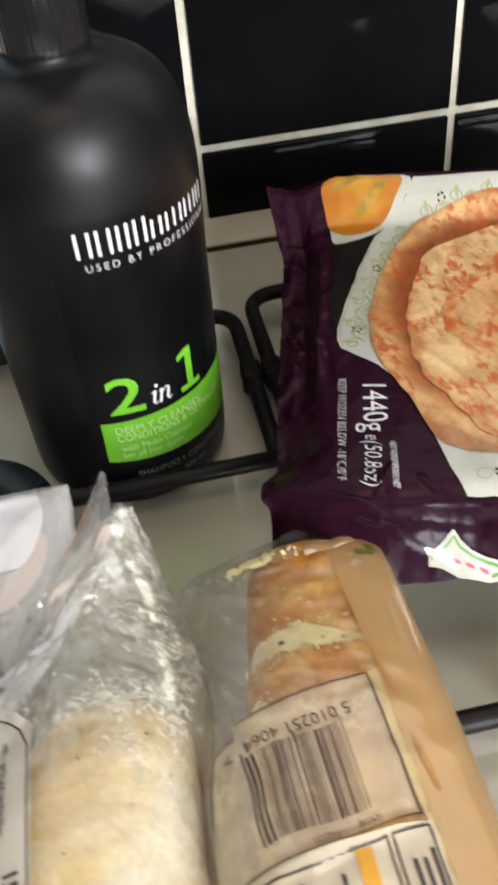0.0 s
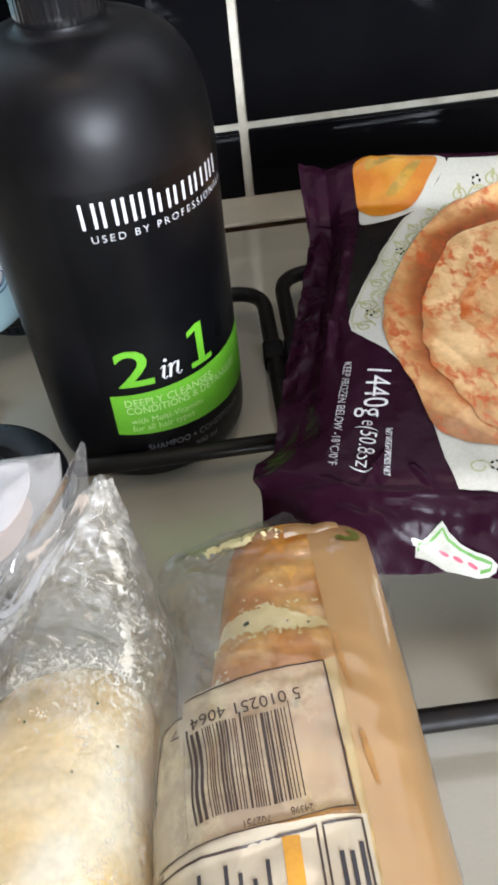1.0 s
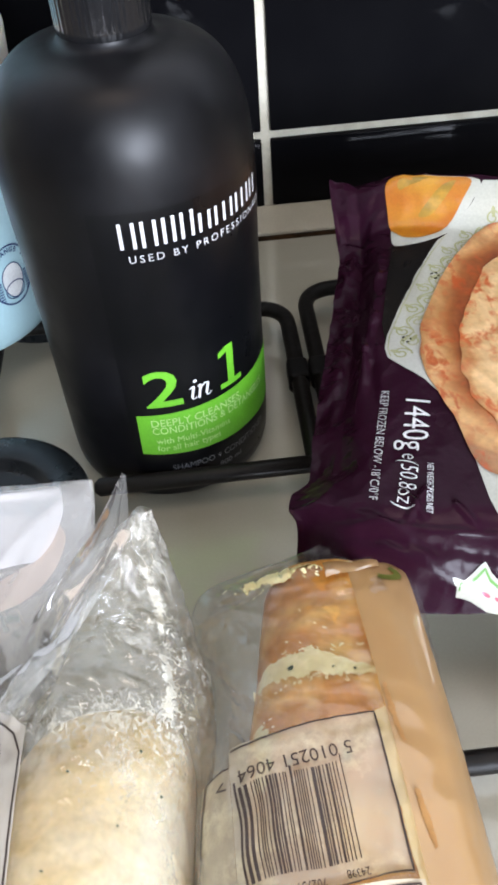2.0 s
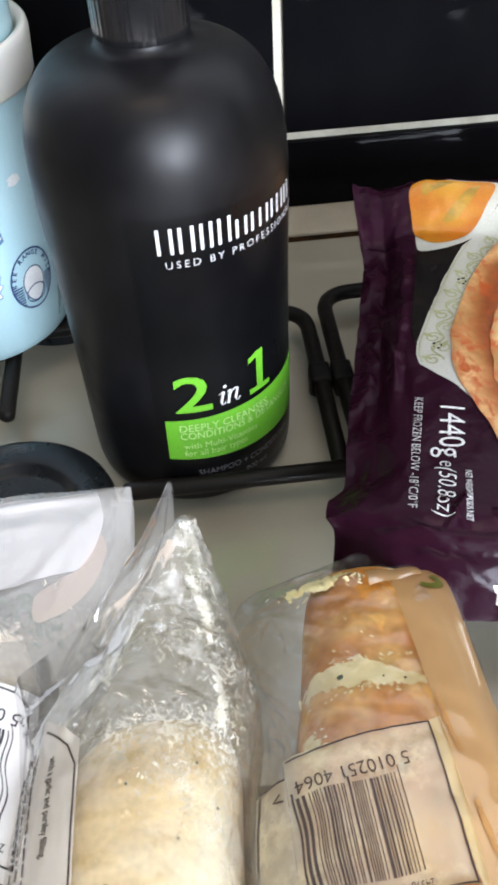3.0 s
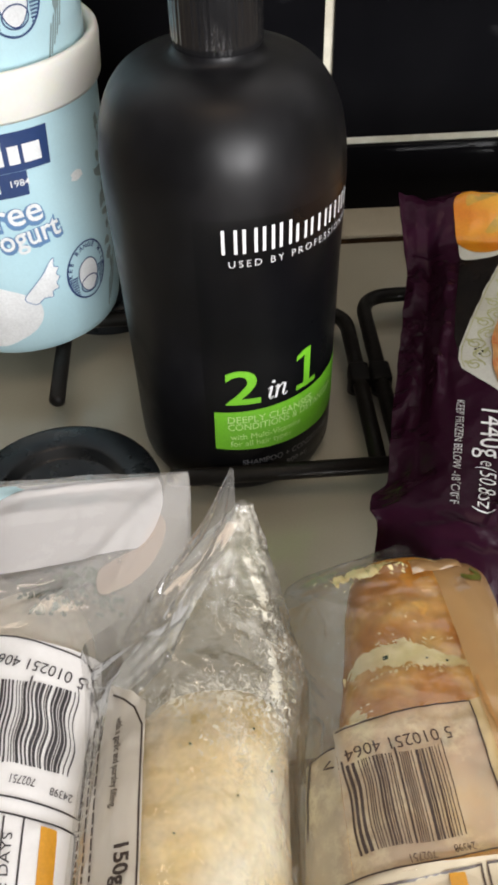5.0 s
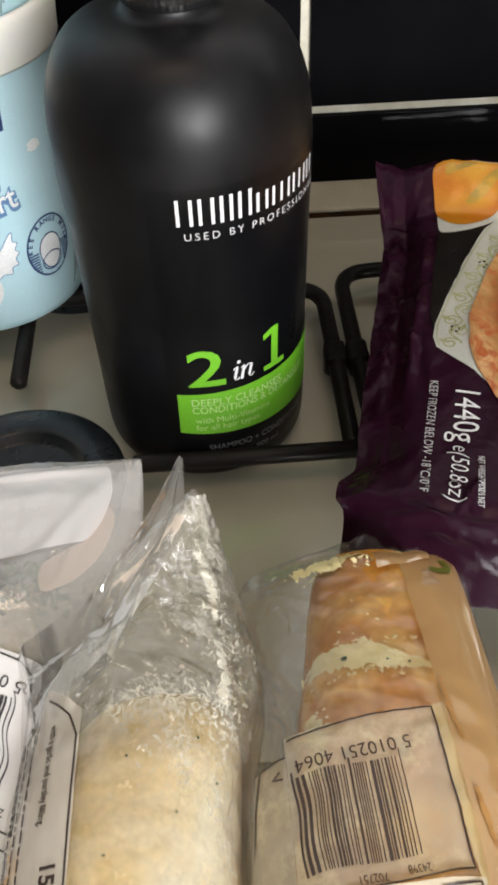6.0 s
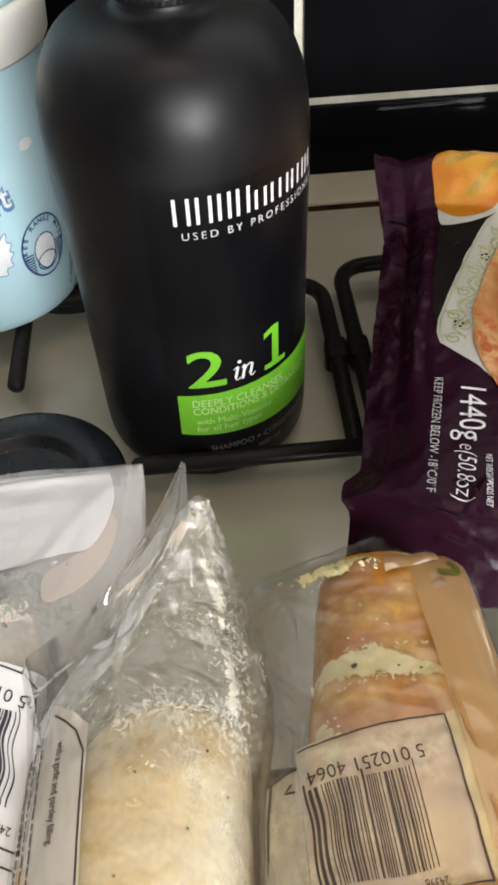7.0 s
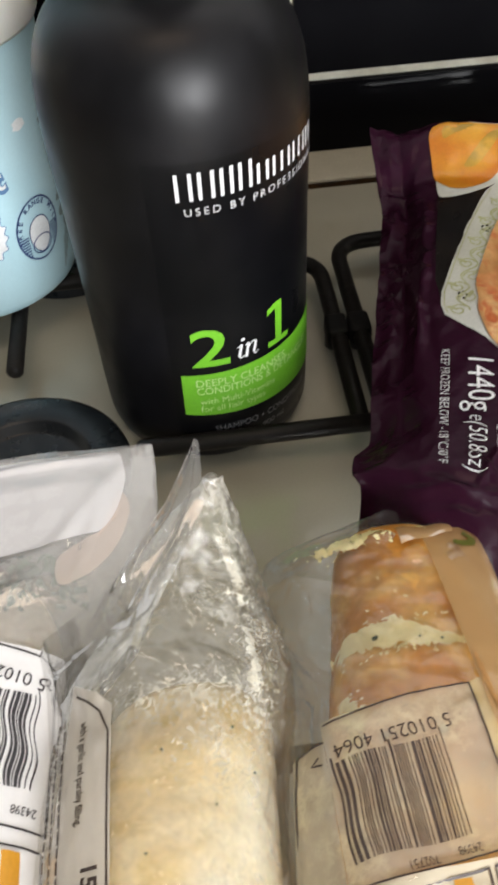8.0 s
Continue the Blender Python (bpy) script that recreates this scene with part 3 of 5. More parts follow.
def yogurt_tub(z0, label, turn=0.0):
    tub = thing("yogurt_tub", label, "yogurt tub", "stacked yogurt tubs", (TUB_X, TUB_Y, z0))
    rad = lambda h: 0.0482 + (0.0512 - 0.0482) * h / 0.125
    prof = [(0.0, 0.003), (0.038, 0.003), (0.040, 0.0), (0.0442, 0.0006), (0.0466, 0.0026), (0.0478, 0.0065)] + [(rad(h), h) for h in (0.012, 0.03, 0.06, 0.09, 0.118, 0.126)]
    part("tub", lathe([(r, z0 + h) for r, h in prof], (TUB_X, TUB_Y), 128), TUB, tub)
    lid = [(r - 0.0083, h) for r, h in ((0.0598, 0.1185), (0.0610, 0.1180), (0.0618, 0.1195), (0.0624, 0.128), (0.0629, 0.1345), (0.0625, 0.1372), (0.0615, 0.1385), (0.0592, 0.1378), (0.0580, 0.1350),
                                        (0.0572, 0.1262), (0.0555, 0.1245))] + [(0.0, 0.1245)]
    part("lid", lathe([(r, z0 + h) for r, h in lid], (TUB_X, TUB_Y), 128), LID, tub, "ivory snap-on lid")

    def on_tub(lift):
        def lay(s, h):
            a = s * MM / 0.0495 - 0.205 + radians(turn)
            r = rad(h * MM) + lift
            return Vector((TUB_X + r * math.sin(a), TUB_Y - r * math.cos(a), z0 + h * MM))
        return lay
    lay, over, top = on_tub(0.00012), on_tub(0.0003), on_tub(0.0005)
    # the maker's banner and mark: plain navy plates with white blocks
    bm = quad((-40, 97), (43.5, 97), (44.2, 114), (-40, 114), lay, 50, 5)
    quad((-30, 85), (32, 86), (32.6, 96.9), (-30, 96.9), lay, 40, 4, bm)
    part("banner", bm, NAVY, tub, "navy printed banner")
    bm = bmesh.new()
    for s, w, h in ((5, 5.5, 11), (13, 6.5, 8), (22, 2.2, 11), (26.4, 4.5, 8), (32.5, 7.5, 8)):
        quad((s, 100.3), (s + w, 100.3), (s + w, 100.3 + h), (s, 100.3 + h), over, 4, 2, bm)
    for s, w in ((8, 3), (12.5, 8)):
        quad((s, 88.6), (s + w, 88.6), (s + w, 95.6), (s, 95.6), over, 4, 2, bm)
    tagged(part("maker_mark", bm, TUB_WHITE, tub, "white blocks of the maker's mark"), kind="stuff")
    part("year_lettering", words("1984", 4.2, shifted(over, 25, 90.6), 0.01, wide=8, longest=2), TUB_WHITE, tub)
    # product name: white letters on a blue outline
    back = words("Free", 17, shifted(over, 6, 70.5, 4), 0.085, wide=31, longest=2)
    words("Yogurt", 15, shifted(over, 6, 58.5, 7), 0.085, wide=38, longest=2, bm=back)
    part("name_outline", back, BLUE, tub)
    front = words("Free", 17, shifted(top, 7.4, 71.6, 4), 0.012, wide=28.6, longest=2)
    words("Yogurt", 15, shifted(top, 7.4, 59.6, 7), 0.012, wide=35.6, longest=2, bm=front)
    part("name_lettering", front, TUB_WHITE, tub)
    # milk badge: ring, lettering and a plain oval
    cx, cy, r = 54.0, 38.2, 12.2
    circle = [(cx + r * math.cos(a * math.pi / 24), cy + 1.22 * r * math.sin(a * math.pi / 24)) for a in range(48)]
    part("badge", line(circle + circle[:1], 0.9, over, 1.0), NAVY, tub, "round badge outline")
    face = [(cx + 0.50 * r * math.cos(a * math.pi / 18) * (1.0 + 0.12 * math.sin(a * math.pi / 18)), cy - 0.22 * r + 0.72 * r * math.sin(a * math.pi / 18)) for a in range(36)]
    part("badge_patch", blob(face, over, 5, 1), TUB_WHITE, tub)
    bm = line(face + face[:1], 0.55, top, 1.0)
    muzzle = [(cx + 0.46 * r * math.cos(a * math.pi / 12), cy - 0.62 * r + 0.36 * r * math.sin(a * math.pi / 12)) for a in range(24)]
    line(muzzle + muzzle[:1], 0.6, top, 1.0, bm)
    for k in range(9):
        h = cy - 1.0 * r + k * 1.35
        w = r * math.sqrt(max(0.04, 1 - ((h - cy) / (1.22 * r)) ** 2)) * 0.96
        line([(cx - w, h), (cx - 0.56 * r, h)], 0.75, over, 2, bm)
        line([(cx + 0.56 * r, h), (cx + w, h)], 0.75, over, 2, bm)
    tagged(part("badge_hatching", bm, NAVY, tub), kind="stuff")
    bm = bmesh.new()
    text = "FREE RANGE MILK"
    for k, letter in enumerate(text):
        if letter == " ":
            continue
        ang = 190 - 200 * k / (len(text) - 1)
        x, y = cx + 0.80 * r * math.cos(radians(ang)), cy + 0.98 * r * math.sin(radians(ang))
        words(letter, 3.2, shifted(over, x, y - 0.4, ang - 90), 0.035, centre=True, bm=bm)
    part("badge_lettering", bm, NAVY, tub)
    # little cloud and a pale swirl of yogurt with a feathery outline
    part("cloud", blob([(55.5 + 3.5 * math.cos(a * 0.524) * (1 + 0.25 * math.sin(3 * a)), 86 + 2.6 * math.sin(a * 0.524)) for a in range(12)], over, 3, 2), TUB_WHITE, tub)
    splash = [(-14, 26), (-8, 38), (4, 43), (14, 40), (20, 37), (26, 32), (27, 24), (23, 17), (15, 12), (4, 8), (-8, 12)]
    part("swirl", blob(rounded_loop(splash, 6), lay, 8, 1), TUB_WHITE, tub, "white swirl of yogurt")
    feathers = [(x - 2, y - 3.5) for x, y in rounded_loop([(22, 38), (27, 44), (32, 49), (36.5, 55), (38.5, 56), (38, 52), (40, 50.5), (38.6, 47.5), (40, 45.5), (38, 43), (38.6, 40), (35.6, 39), (35, 36), (31, 36.5), (27, 34)], 4)]
    part("wing", blob(feathers, over, 5, 1), TUB_WHITE, tub)
    part("wing_lines", line(feathers + feathers[:1], 0.4, top, 1), BLUE, tub)
    # small print down the tub's side
    bm = bmesh.new()
    rr = random.Random(7)
    for k in range(11):
        h = 30 + k * 7.2
        blob(oval(75 + rr.uniform(-3, 3), h, rr.uniform(1.5, 4), rr.uniform(2, 4.5), 0, 10, 0.8, k), over, 2, 1, bm)
    for k in range(5):
        line([(66 + 2.2 * k, 10 + 3 * k), (70 + 2.2 * k, 24 + 3 * k)], 0.8, over, 2, bm)
    tagged(part("small_print", bm, TUB_OLIVE, tub), kind="stuff")
    return tub


yogurt_tub(TUB_Z, "pale blue yogurt tub with ivory lid on the hob")
yogurt_tub(TUB_Z + 0.1247, "second pale blue yogurt tub stacked on the lid", -15.0)

# ================= frozen flatbread bag =================
PURPLE = material("aubergine_film", (0.0205, 0.0038, 0.0110), 0.24, second=(0.0255, 0.0047, 0.0138), scale=22, grain=0.05, bump=0.14, deep=0.0010, spec=0.11, coat=0.0)
BAG_BLACK = material("black_bag_print", (0.006, 0.005, 0.005), 0.24, second=(0.014, 0.011, 0.009), scale=60, spec=0.22)
PLATE = material("plate_print", (0.46, 0.46, 0.39), 0.34, second=(0.56, 0.57, 0.53), scale=18, bump=0.1, deep=0.0006, coat=0.3)
OLIVE = material("olive_print", (0.33, 0.34, 0.16), 0.34, second=(0.44, 0.44, 0.28), scale=90, bump=0, coat=0.3)
MANGO = material("mango_print", (0.48, 0.13, 0.005), 0.34, second=(0.55, 0.25, 0.02), scale=45, bump=0, coat=0.3)
MANGO_DARK = material("mango_filling_print", (0.30, 0.17, 0.02), 0.34, second=(0.62, 0.30, 0.03), scale=110, bump=0, coat=0.3)
LEAF_GREEN = material("green_line_print", (0.12, 0.35, 0.08), 0.3, bump=0, coat=0.3)
PINK = material("pink_print", (0.62, 0.10, 0.16), 0.3, bump=0, coat=0.3)


def node(nt, kind, operation=None, **values):
    n = nt.nodes.new(kind)
    if operation:
        n.operation = operation
    for place, value in values.items():
        slot = n.inputs[int(place[1:])]
        if isinstance(value, bpy.types.NodeSocket):
            nt.links.new(value, slot)
        else:
            slot.default_value = value
    return n.outputs[0]


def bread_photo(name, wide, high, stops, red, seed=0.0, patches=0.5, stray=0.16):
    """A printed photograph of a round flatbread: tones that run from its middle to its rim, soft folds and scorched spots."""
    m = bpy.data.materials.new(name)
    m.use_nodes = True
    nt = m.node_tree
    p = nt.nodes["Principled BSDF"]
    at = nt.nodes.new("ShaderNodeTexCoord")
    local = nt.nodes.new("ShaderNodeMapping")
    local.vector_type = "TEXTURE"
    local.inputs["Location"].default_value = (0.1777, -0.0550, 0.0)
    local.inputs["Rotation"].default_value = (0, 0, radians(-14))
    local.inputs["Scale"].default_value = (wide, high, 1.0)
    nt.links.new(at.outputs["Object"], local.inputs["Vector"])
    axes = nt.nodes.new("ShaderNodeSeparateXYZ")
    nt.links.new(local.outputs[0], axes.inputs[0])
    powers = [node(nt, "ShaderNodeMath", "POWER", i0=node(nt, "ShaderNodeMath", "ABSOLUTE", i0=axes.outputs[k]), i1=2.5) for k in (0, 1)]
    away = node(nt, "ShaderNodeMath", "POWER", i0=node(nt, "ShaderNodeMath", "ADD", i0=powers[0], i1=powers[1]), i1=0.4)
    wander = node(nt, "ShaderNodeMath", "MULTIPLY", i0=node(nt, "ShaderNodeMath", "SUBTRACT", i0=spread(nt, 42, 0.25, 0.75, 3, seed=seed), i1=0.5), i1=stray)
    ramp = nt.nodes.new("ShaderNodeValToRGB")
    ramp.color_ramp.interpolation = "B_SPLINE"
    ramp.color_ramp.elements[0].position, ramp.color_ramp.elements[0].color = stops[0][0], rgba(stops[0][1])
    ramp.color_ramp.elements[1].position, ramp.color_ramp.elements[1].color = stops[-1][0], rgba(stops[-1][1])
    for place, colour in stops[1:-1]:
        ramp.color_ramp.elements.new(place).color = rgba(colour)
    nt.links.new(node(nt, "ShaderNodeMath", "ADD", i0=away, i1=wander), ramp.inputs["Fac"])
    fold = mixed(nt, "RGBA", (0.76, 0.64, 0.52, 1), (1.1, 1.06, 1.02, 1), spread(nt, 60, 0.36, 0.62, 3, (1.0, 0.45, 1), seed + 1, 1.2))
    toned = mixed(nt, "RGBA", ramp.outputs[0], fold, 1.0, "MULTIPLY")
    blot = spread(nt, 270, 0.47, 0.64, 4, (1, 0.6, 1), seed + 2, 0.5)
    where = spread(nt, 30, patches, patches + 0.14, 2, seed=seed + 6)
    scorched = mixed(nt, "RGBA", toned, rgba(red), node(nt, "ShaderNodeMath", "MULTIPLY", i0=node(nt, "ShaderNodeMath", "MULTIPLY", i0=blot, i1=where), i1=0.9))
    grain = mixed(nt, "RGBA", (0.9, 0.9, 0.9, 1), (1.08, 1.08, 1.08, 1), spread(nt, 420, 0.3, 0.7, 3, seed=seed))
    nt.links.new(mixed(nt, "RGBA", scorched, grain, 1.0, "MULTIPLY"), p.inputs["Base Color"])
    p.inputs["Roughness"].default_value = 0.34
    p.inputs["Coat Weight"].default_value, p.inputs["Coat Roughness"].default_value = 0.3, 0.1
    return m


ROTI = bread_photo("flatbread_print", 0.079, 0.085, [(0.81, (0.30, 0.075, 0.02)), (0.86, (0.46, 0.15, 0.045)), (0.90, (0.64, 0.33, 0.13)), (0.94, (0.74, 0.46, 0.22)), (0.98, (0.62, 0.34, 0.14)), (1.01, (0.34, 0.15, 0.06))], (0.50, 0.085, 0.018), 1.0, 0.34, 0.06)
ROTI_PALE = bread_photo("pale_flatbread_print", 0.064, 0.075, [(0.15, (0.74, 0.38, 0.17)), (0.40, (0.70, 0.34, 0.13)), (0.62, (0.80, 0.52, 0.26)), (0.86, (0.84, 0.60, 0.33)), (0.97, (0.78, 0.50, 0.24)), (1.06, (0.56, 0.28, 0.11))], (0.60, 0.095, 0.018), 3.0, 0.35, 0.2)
ROTI_FOLD = material("scorched_fold_print", (0.58, 0.13, 0.025), 0.34, second=(0.76, 0.42, 0.18), scale=150, low=0.35, high=0.65, grain=0.1, bump=0, coat=0.3)
BAG_O, BAG_TURN = (87.0, -55.0), -14.0
BC, BS = math.cos(radians(BAG_TURN)), math.sin(radians(BAG_TURN))


def bag_to_world(u, v):
    return BAG_O[0] + u * BC - v * BS, BAG_O[1] + u * BS + v * BC


U0, U1, V0, V1 = -26.0, 205.0, -89.0, 117.0


# sharp creases of the bag: height, from, to and half width
BAG_CREASES = [(1.8, (-19, 60), (-9, -12), 2.2), (1.4, (-15, 52), (-12, 22), 1.6), (0.7, (-20, -24), (-8, -46), 2.6), (0.6, (-22, -44), (-6, -72), 2.6), (1.3, (-10, -70), (22, -84), 2.0),
               (1.5, (4, -62), (14, -74), 1.6), (1.2, (14, -60), (6, -76), 1.6), (1.6, (-4, -78), (40, -90), 2.2), (-1.6, (-18, -76), (60, -81), 2.6), (1.0, (-24, 90), (-8, 84), 2.0),
               (0.8, (-24, 30), (-14, 4), 2.2), (1.2, (20, -66), (30, -76), 1.4)]


def bag_height(u, v):
    """The bag's upper face, in millimetres over the hob."""
    z = 75.0
    z -= 9.5 * ease(1 - (u - U0) / 23) * (1 - 0.85 * ease((v - 60) / 50)) + 3 * ease(1 - (u - U0) / 40)
    z -= 26 * max(0.0, 1 - (v - V0) / 24) ** 2.2
    z += 13 * ease((v - 90) / 26)
    z -= 30 * ease(1 - (U1 - u) / 30)
    near = max(ease(1 - (u - U0) / 32), 0.34 * ease(1 - (v - V0) / 26), ease((v - 95) / 22) * ease(1 - (u + 10) / 30))
    z += (0.35 + 2.2 * near) * wrinkle(u, v * 0.6, 0.05, 2.0) + (0.12 + 0.45 * near) * wrinkle(u, v, 0.10, 8.0)
    calm = 1 - 0.6 * ease((-15 - v) / 15) * ease((-6 - u) / 8)
    z += 2.0 * calm * near * facets(u * 1.4, v * 0.6, 0.055, 3.0) + 0.8 * calm * near * facets(u, v * 0.8, 0.13, 6.0)
    # the fin seal, the fold beside it and the creases at the front edge of the upper face
    z -= 2.2 * max(0.0, 1 - abs(u - (U0 + 10)) / 4.0) * ease((v + 60) / 40)
    z += 2.0 * max(0.0, 1 - abs(u + 11 - 0.03 * v) / 3.5) * ease((v + 25) / 20) * ease((85 - v) / 30)
    z += 1.6 * max(0.0, 1 - abs(v + 75 + 0.04 * u) / 1.9) * ease((u + 20) / 12)
    for high, (au, av), (bu, bv), half in BAG_CREASES:
        du, dv = bu - au, bv - av
        t = ((u - au) * du + (v - av) * dv) / (du * du + dv * dv)
        if 0 < t < 1:
            away = abs((u - au) * dv - (v - av) * du) / math.hypot(du, dv) + 0.5 * noise.noise(Vector((u * 0.15, v * 0.15, av)))
            z += high * max(0.0, 1 - abs(away) / half) * ease(t * 5) * ease((1 - t) * 3)
    if u < U0 + 9:
        z += 0.07 * math.sin(v * 3.4)
    return z


def bag_lay(lift=0.25):
    def lay(u, v):
        x, y = bag_to_world(u, v)
        return Vector((x * MM, y * MM, (bag_height(u, v) + lift) * MM))
    return lay


def bag_edge(u, v):
    """Pulls the straight outline into the bag's slack, zigzag-cut one."""
    du = 2.0 * noise.noise(Vector((0.0, v * 0.035, 5.0))) + 0.4 * noise.noise(Vector((3.0, v * 0.16, 1.0))) - 7.5 * ease((v - 80) / 36) - 4.5 * ease((-48 - v) / 10) + 3.0 * ease((-66 - v) / 10)
    dv = 2.0 * noise.noise(Vector((u * 0.04, 0.0, 9.0))) + 13 * ease((-8 - u) / 16)
    return du, dv


def bag_upper(p, q):
    u, v = U0 + (U1 - U0) * p, V0 + (V1 - V0) * q
    du, dv = bag_edge(u, v)
    left, front = ease(1 - (u - U0) / 30), ease(1 - (v - V0) / 30)
    x, y = bag_to_world(u + du * left, v + dv * front)
    return Vector((x * MM, y * MM, bag_height(u, v) * MM))


def bag_lower(p, q):
    top = bag_upper(p, q)
    inset = min(min(p, 1 - p) * (U1 - U0), min(q, 1 - q) * (V1 - V0))
    low = 0.0217 + 0.001 * (1 + noise.noise(top * 60))
    depth = ease(inset / 22)
    return Vector((top.x, top.y, (top.z - 0.0008) * (1 - depth) + low * depth))


bag = thing("flatbread_bag", "aubergine plastic bag of frozen flatbreads with printed photograph", "food bag", at=(0.17, 0.0, 0.022))
part("upper_film", sheet(bag_upper, 320, 300), PURPLE, bag)
bm = sheet(bag_lower, 90, 80)
for f in bm.faces:
    f.normal_flip()
part("under_film", bm, PURPLE, bag)
lay = bag_lay(0.25)
part("black_panel", blob([(-3.5, 80), (1, 78), (10, 81), (16, 86), (12, 72.5), (6.8, 55), (1.5, 35), (-2.6, 18), (-3.2, 12), (-5, 24), (-4.6, 50)], lay, 12, 5, centre=(0.5, 55)), BAG_BLACK, bag)
part("plate_picture", blob([(-2.0, 2.6), (-3.3, 8), (-3.0, 16), (1.3, 35), (6.6, 56), (12, 73), (15.5, 83), (22.5, 93), (30, 104), (34, 113), (64, 114), (150, 115), (186, 100), (186, -50), (150, -74), (90, -74.5), (52, -74.5), (35.7, -74),
                            (31.5, -64), (27.6, -47), (23, -32), (17.6, -17.4), (11.5, -9.5)], lay, 60, 4, centre=(75, 20)), PLATE, bag, "printed white plate")
lay = bag_lay(0.4)
# leaf scrolls on the plate's rim, and little flowers between them
bm = bmesh.new()
rim = [(1.2, 5), (1.5, 19), (5, 33), (9, 47), (13.5, 61), (18.5, 75), (26, 88), (38, 99), (52, 105), (66, 107.5), (82, 108), (98, 107)]
for k in range(len(rim) - 1):
    (ax, ay), (bx, by) = rim[k], rim[k + 1]
    l = math.hypot(bx - ax, by - ay)
    nx, ny = (by - ay) / l, -(bx - ax) / l
    for sgn, cx, cy in ((1, ax + nx * 1.6, ay + ny * 1.6), (-1, (ax + bx) / 2 + nx * 5.2, (ay + by) / 2 + ny * 5.2)):
        base = math.atan2(ny, nx) + (0.6 if sgn > 0 else 3.4)
        arc = [(cx + 3.3 * (1 - 0.8 * j / 17) * math.cos(base + sgn * j * 0.52), cy + 3.3 * (1 - 0.8 * j / 17) * math.sin(base + sgn * j * 0.52)) for j in range(18)]
        line(arc, 0.7, lay, 0.8, bm)
        x, y = arc[4]
        blob(oval(x, y, 0.9, 2.0, math.degrees(base) + 40 * sgn, 12), lay, 2, 1, bm)
for k in range(6):
    x = 42 + 15 * k
    line([(x + 3.6 * math.cos(j * 0.6) * (1 - 0.05 * j), -67 + 3.0 * math.sin(j * 0.6) * (1 - 0.05 * j)) for j in range(12)], 0.6, lay, 0.8, bm)
wave = []
for k in range(len(rim) - 1):
    (ax, ay), (bx, by) = rim[k], rim[k + 1]
    l = math.hypot(bx - ax, by - ay)
    for j in range(10):
        f = (k + j / 10) * 2 * math.pi
        off = 3.3 + 2.3 * math.cos(f)
        wave.append((ax + (bx - ax) * j / 10 + (by - ay) / l * off, ay + (by - ay) * j / 10 - (bx - ax) / l * off))
line(wave, 0.75, lay, 0.8, bm)
tagged(part("scroll_ornament", bm, OLIVE, bag, "olive printed leaf scrolls"), kind="stuff")
part("plate_rim_line", line([(-1.0, 3.2), (-2.2, 8), (-1.9, 16), (2.5, 35), (7.8, 56), (13.2, 73), (18.2, 86)], 0.45, lay, 1.5), OLIVE, bag)
bm = bmesh.new()
for x, y in ((4.5, 14), (14.5, 56), (46, 103), (47, -66), (74, 108), (90, -67)):
    for k in range(5):
        a = k * 1.257
        blob(oval(x + 1.5 * math.cos(a), y + 1.9 * math.sin(a), 0.5, 0.75, k * 72, 8), lay, 1, 1, bm)
tagged(part("printed_flowers", bm, BAG_BLACK, bag), kind="stuff")
part("mango_patch", blob(rounded_loop([(-5.2, 113), (-4.6, 97), (-3.4, 81), (1, 78.5), (10, 81.5), (21, 90), (28, 101), (32.5, 113), (14, 115)], 4), lay, 14, 1), PLATE, bag)
over, top = bag_lay(0.8), bag_lay(1.0)
part("mango_picture", blob(rounded_loop([(-6.9, 114), (-6.3, 99), (-3.6, 89.5), (3.2, 84), (11.6, 86), (19.5, 93), (25, 103), (28.4, 113), (12, 114)], 5), over, 14, 1), MANGO, bag, "printed mango pickle")
part("mango_filling", blob(rounded_loop([(7, 97), (12, 97.5), (17, 103), (21, 109), (22, 112), (16, 109), (10, 102)], 4), top, 6, 1), MANGO_DARK, bag)
part("mango_shade", blob(rounded_loop([(-2, 108), (3, 110), (8, 111.5), (10, 113), (-2, 113)], 3), top, 4, 1), MANGO_DARK, bag)
outer = [(45, -57), (36, -56), (28, -49), (21, -28), (13.5, -10), (10, 3), (9.4, 17), (12.2, 37), (21, 66), (33.5, 91), (43, 96.5), (60, 104), (76, 106), (108, 103), (146, 80), (166, 24), (148, -32), (100, -58)]
inner2 = [(55.5, -54.5), (47.5, -49.5), (40.5, -41), (33.7, -29.8), (28.4, -17), (24.6, -5), (23.2, 6), (23.6, 17), (25.5, 29), (28.8, 45), (36, 65), (45, 73), (57, 80.5), (70, 88), (96, 91), (128, 74), (148, 24), (132, -30), (92, -55)]
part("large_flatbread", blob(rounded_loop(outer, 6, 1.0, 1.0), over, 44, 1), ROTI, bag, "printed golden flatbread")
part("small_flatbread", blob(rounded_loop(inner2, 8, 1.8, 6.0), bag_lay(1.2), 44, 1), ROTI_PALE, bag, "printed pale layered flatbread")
part("bread_fold", ragged([(60, 56), (52.7, 47), (44, 37.5), (37.8, 23), (37.6, 10), (43.6, 1.6), (54, -6)], [(62, 52), (54.5, 43), (47.5, 34), (42.6, 22), (42.5, 12.5), (47, 5.5), (56, -1)], bag_lay(1.45), 2.0, 0.8, 90),
     ROTI_FOLD, bag, "printed scorched fold of bread")
# lettering that runs down the bag's side
lay = bag_lay(0.35)


def downwards(u, v, turn=0.0):
    return shifted(lay, u, v, -90 + turn)


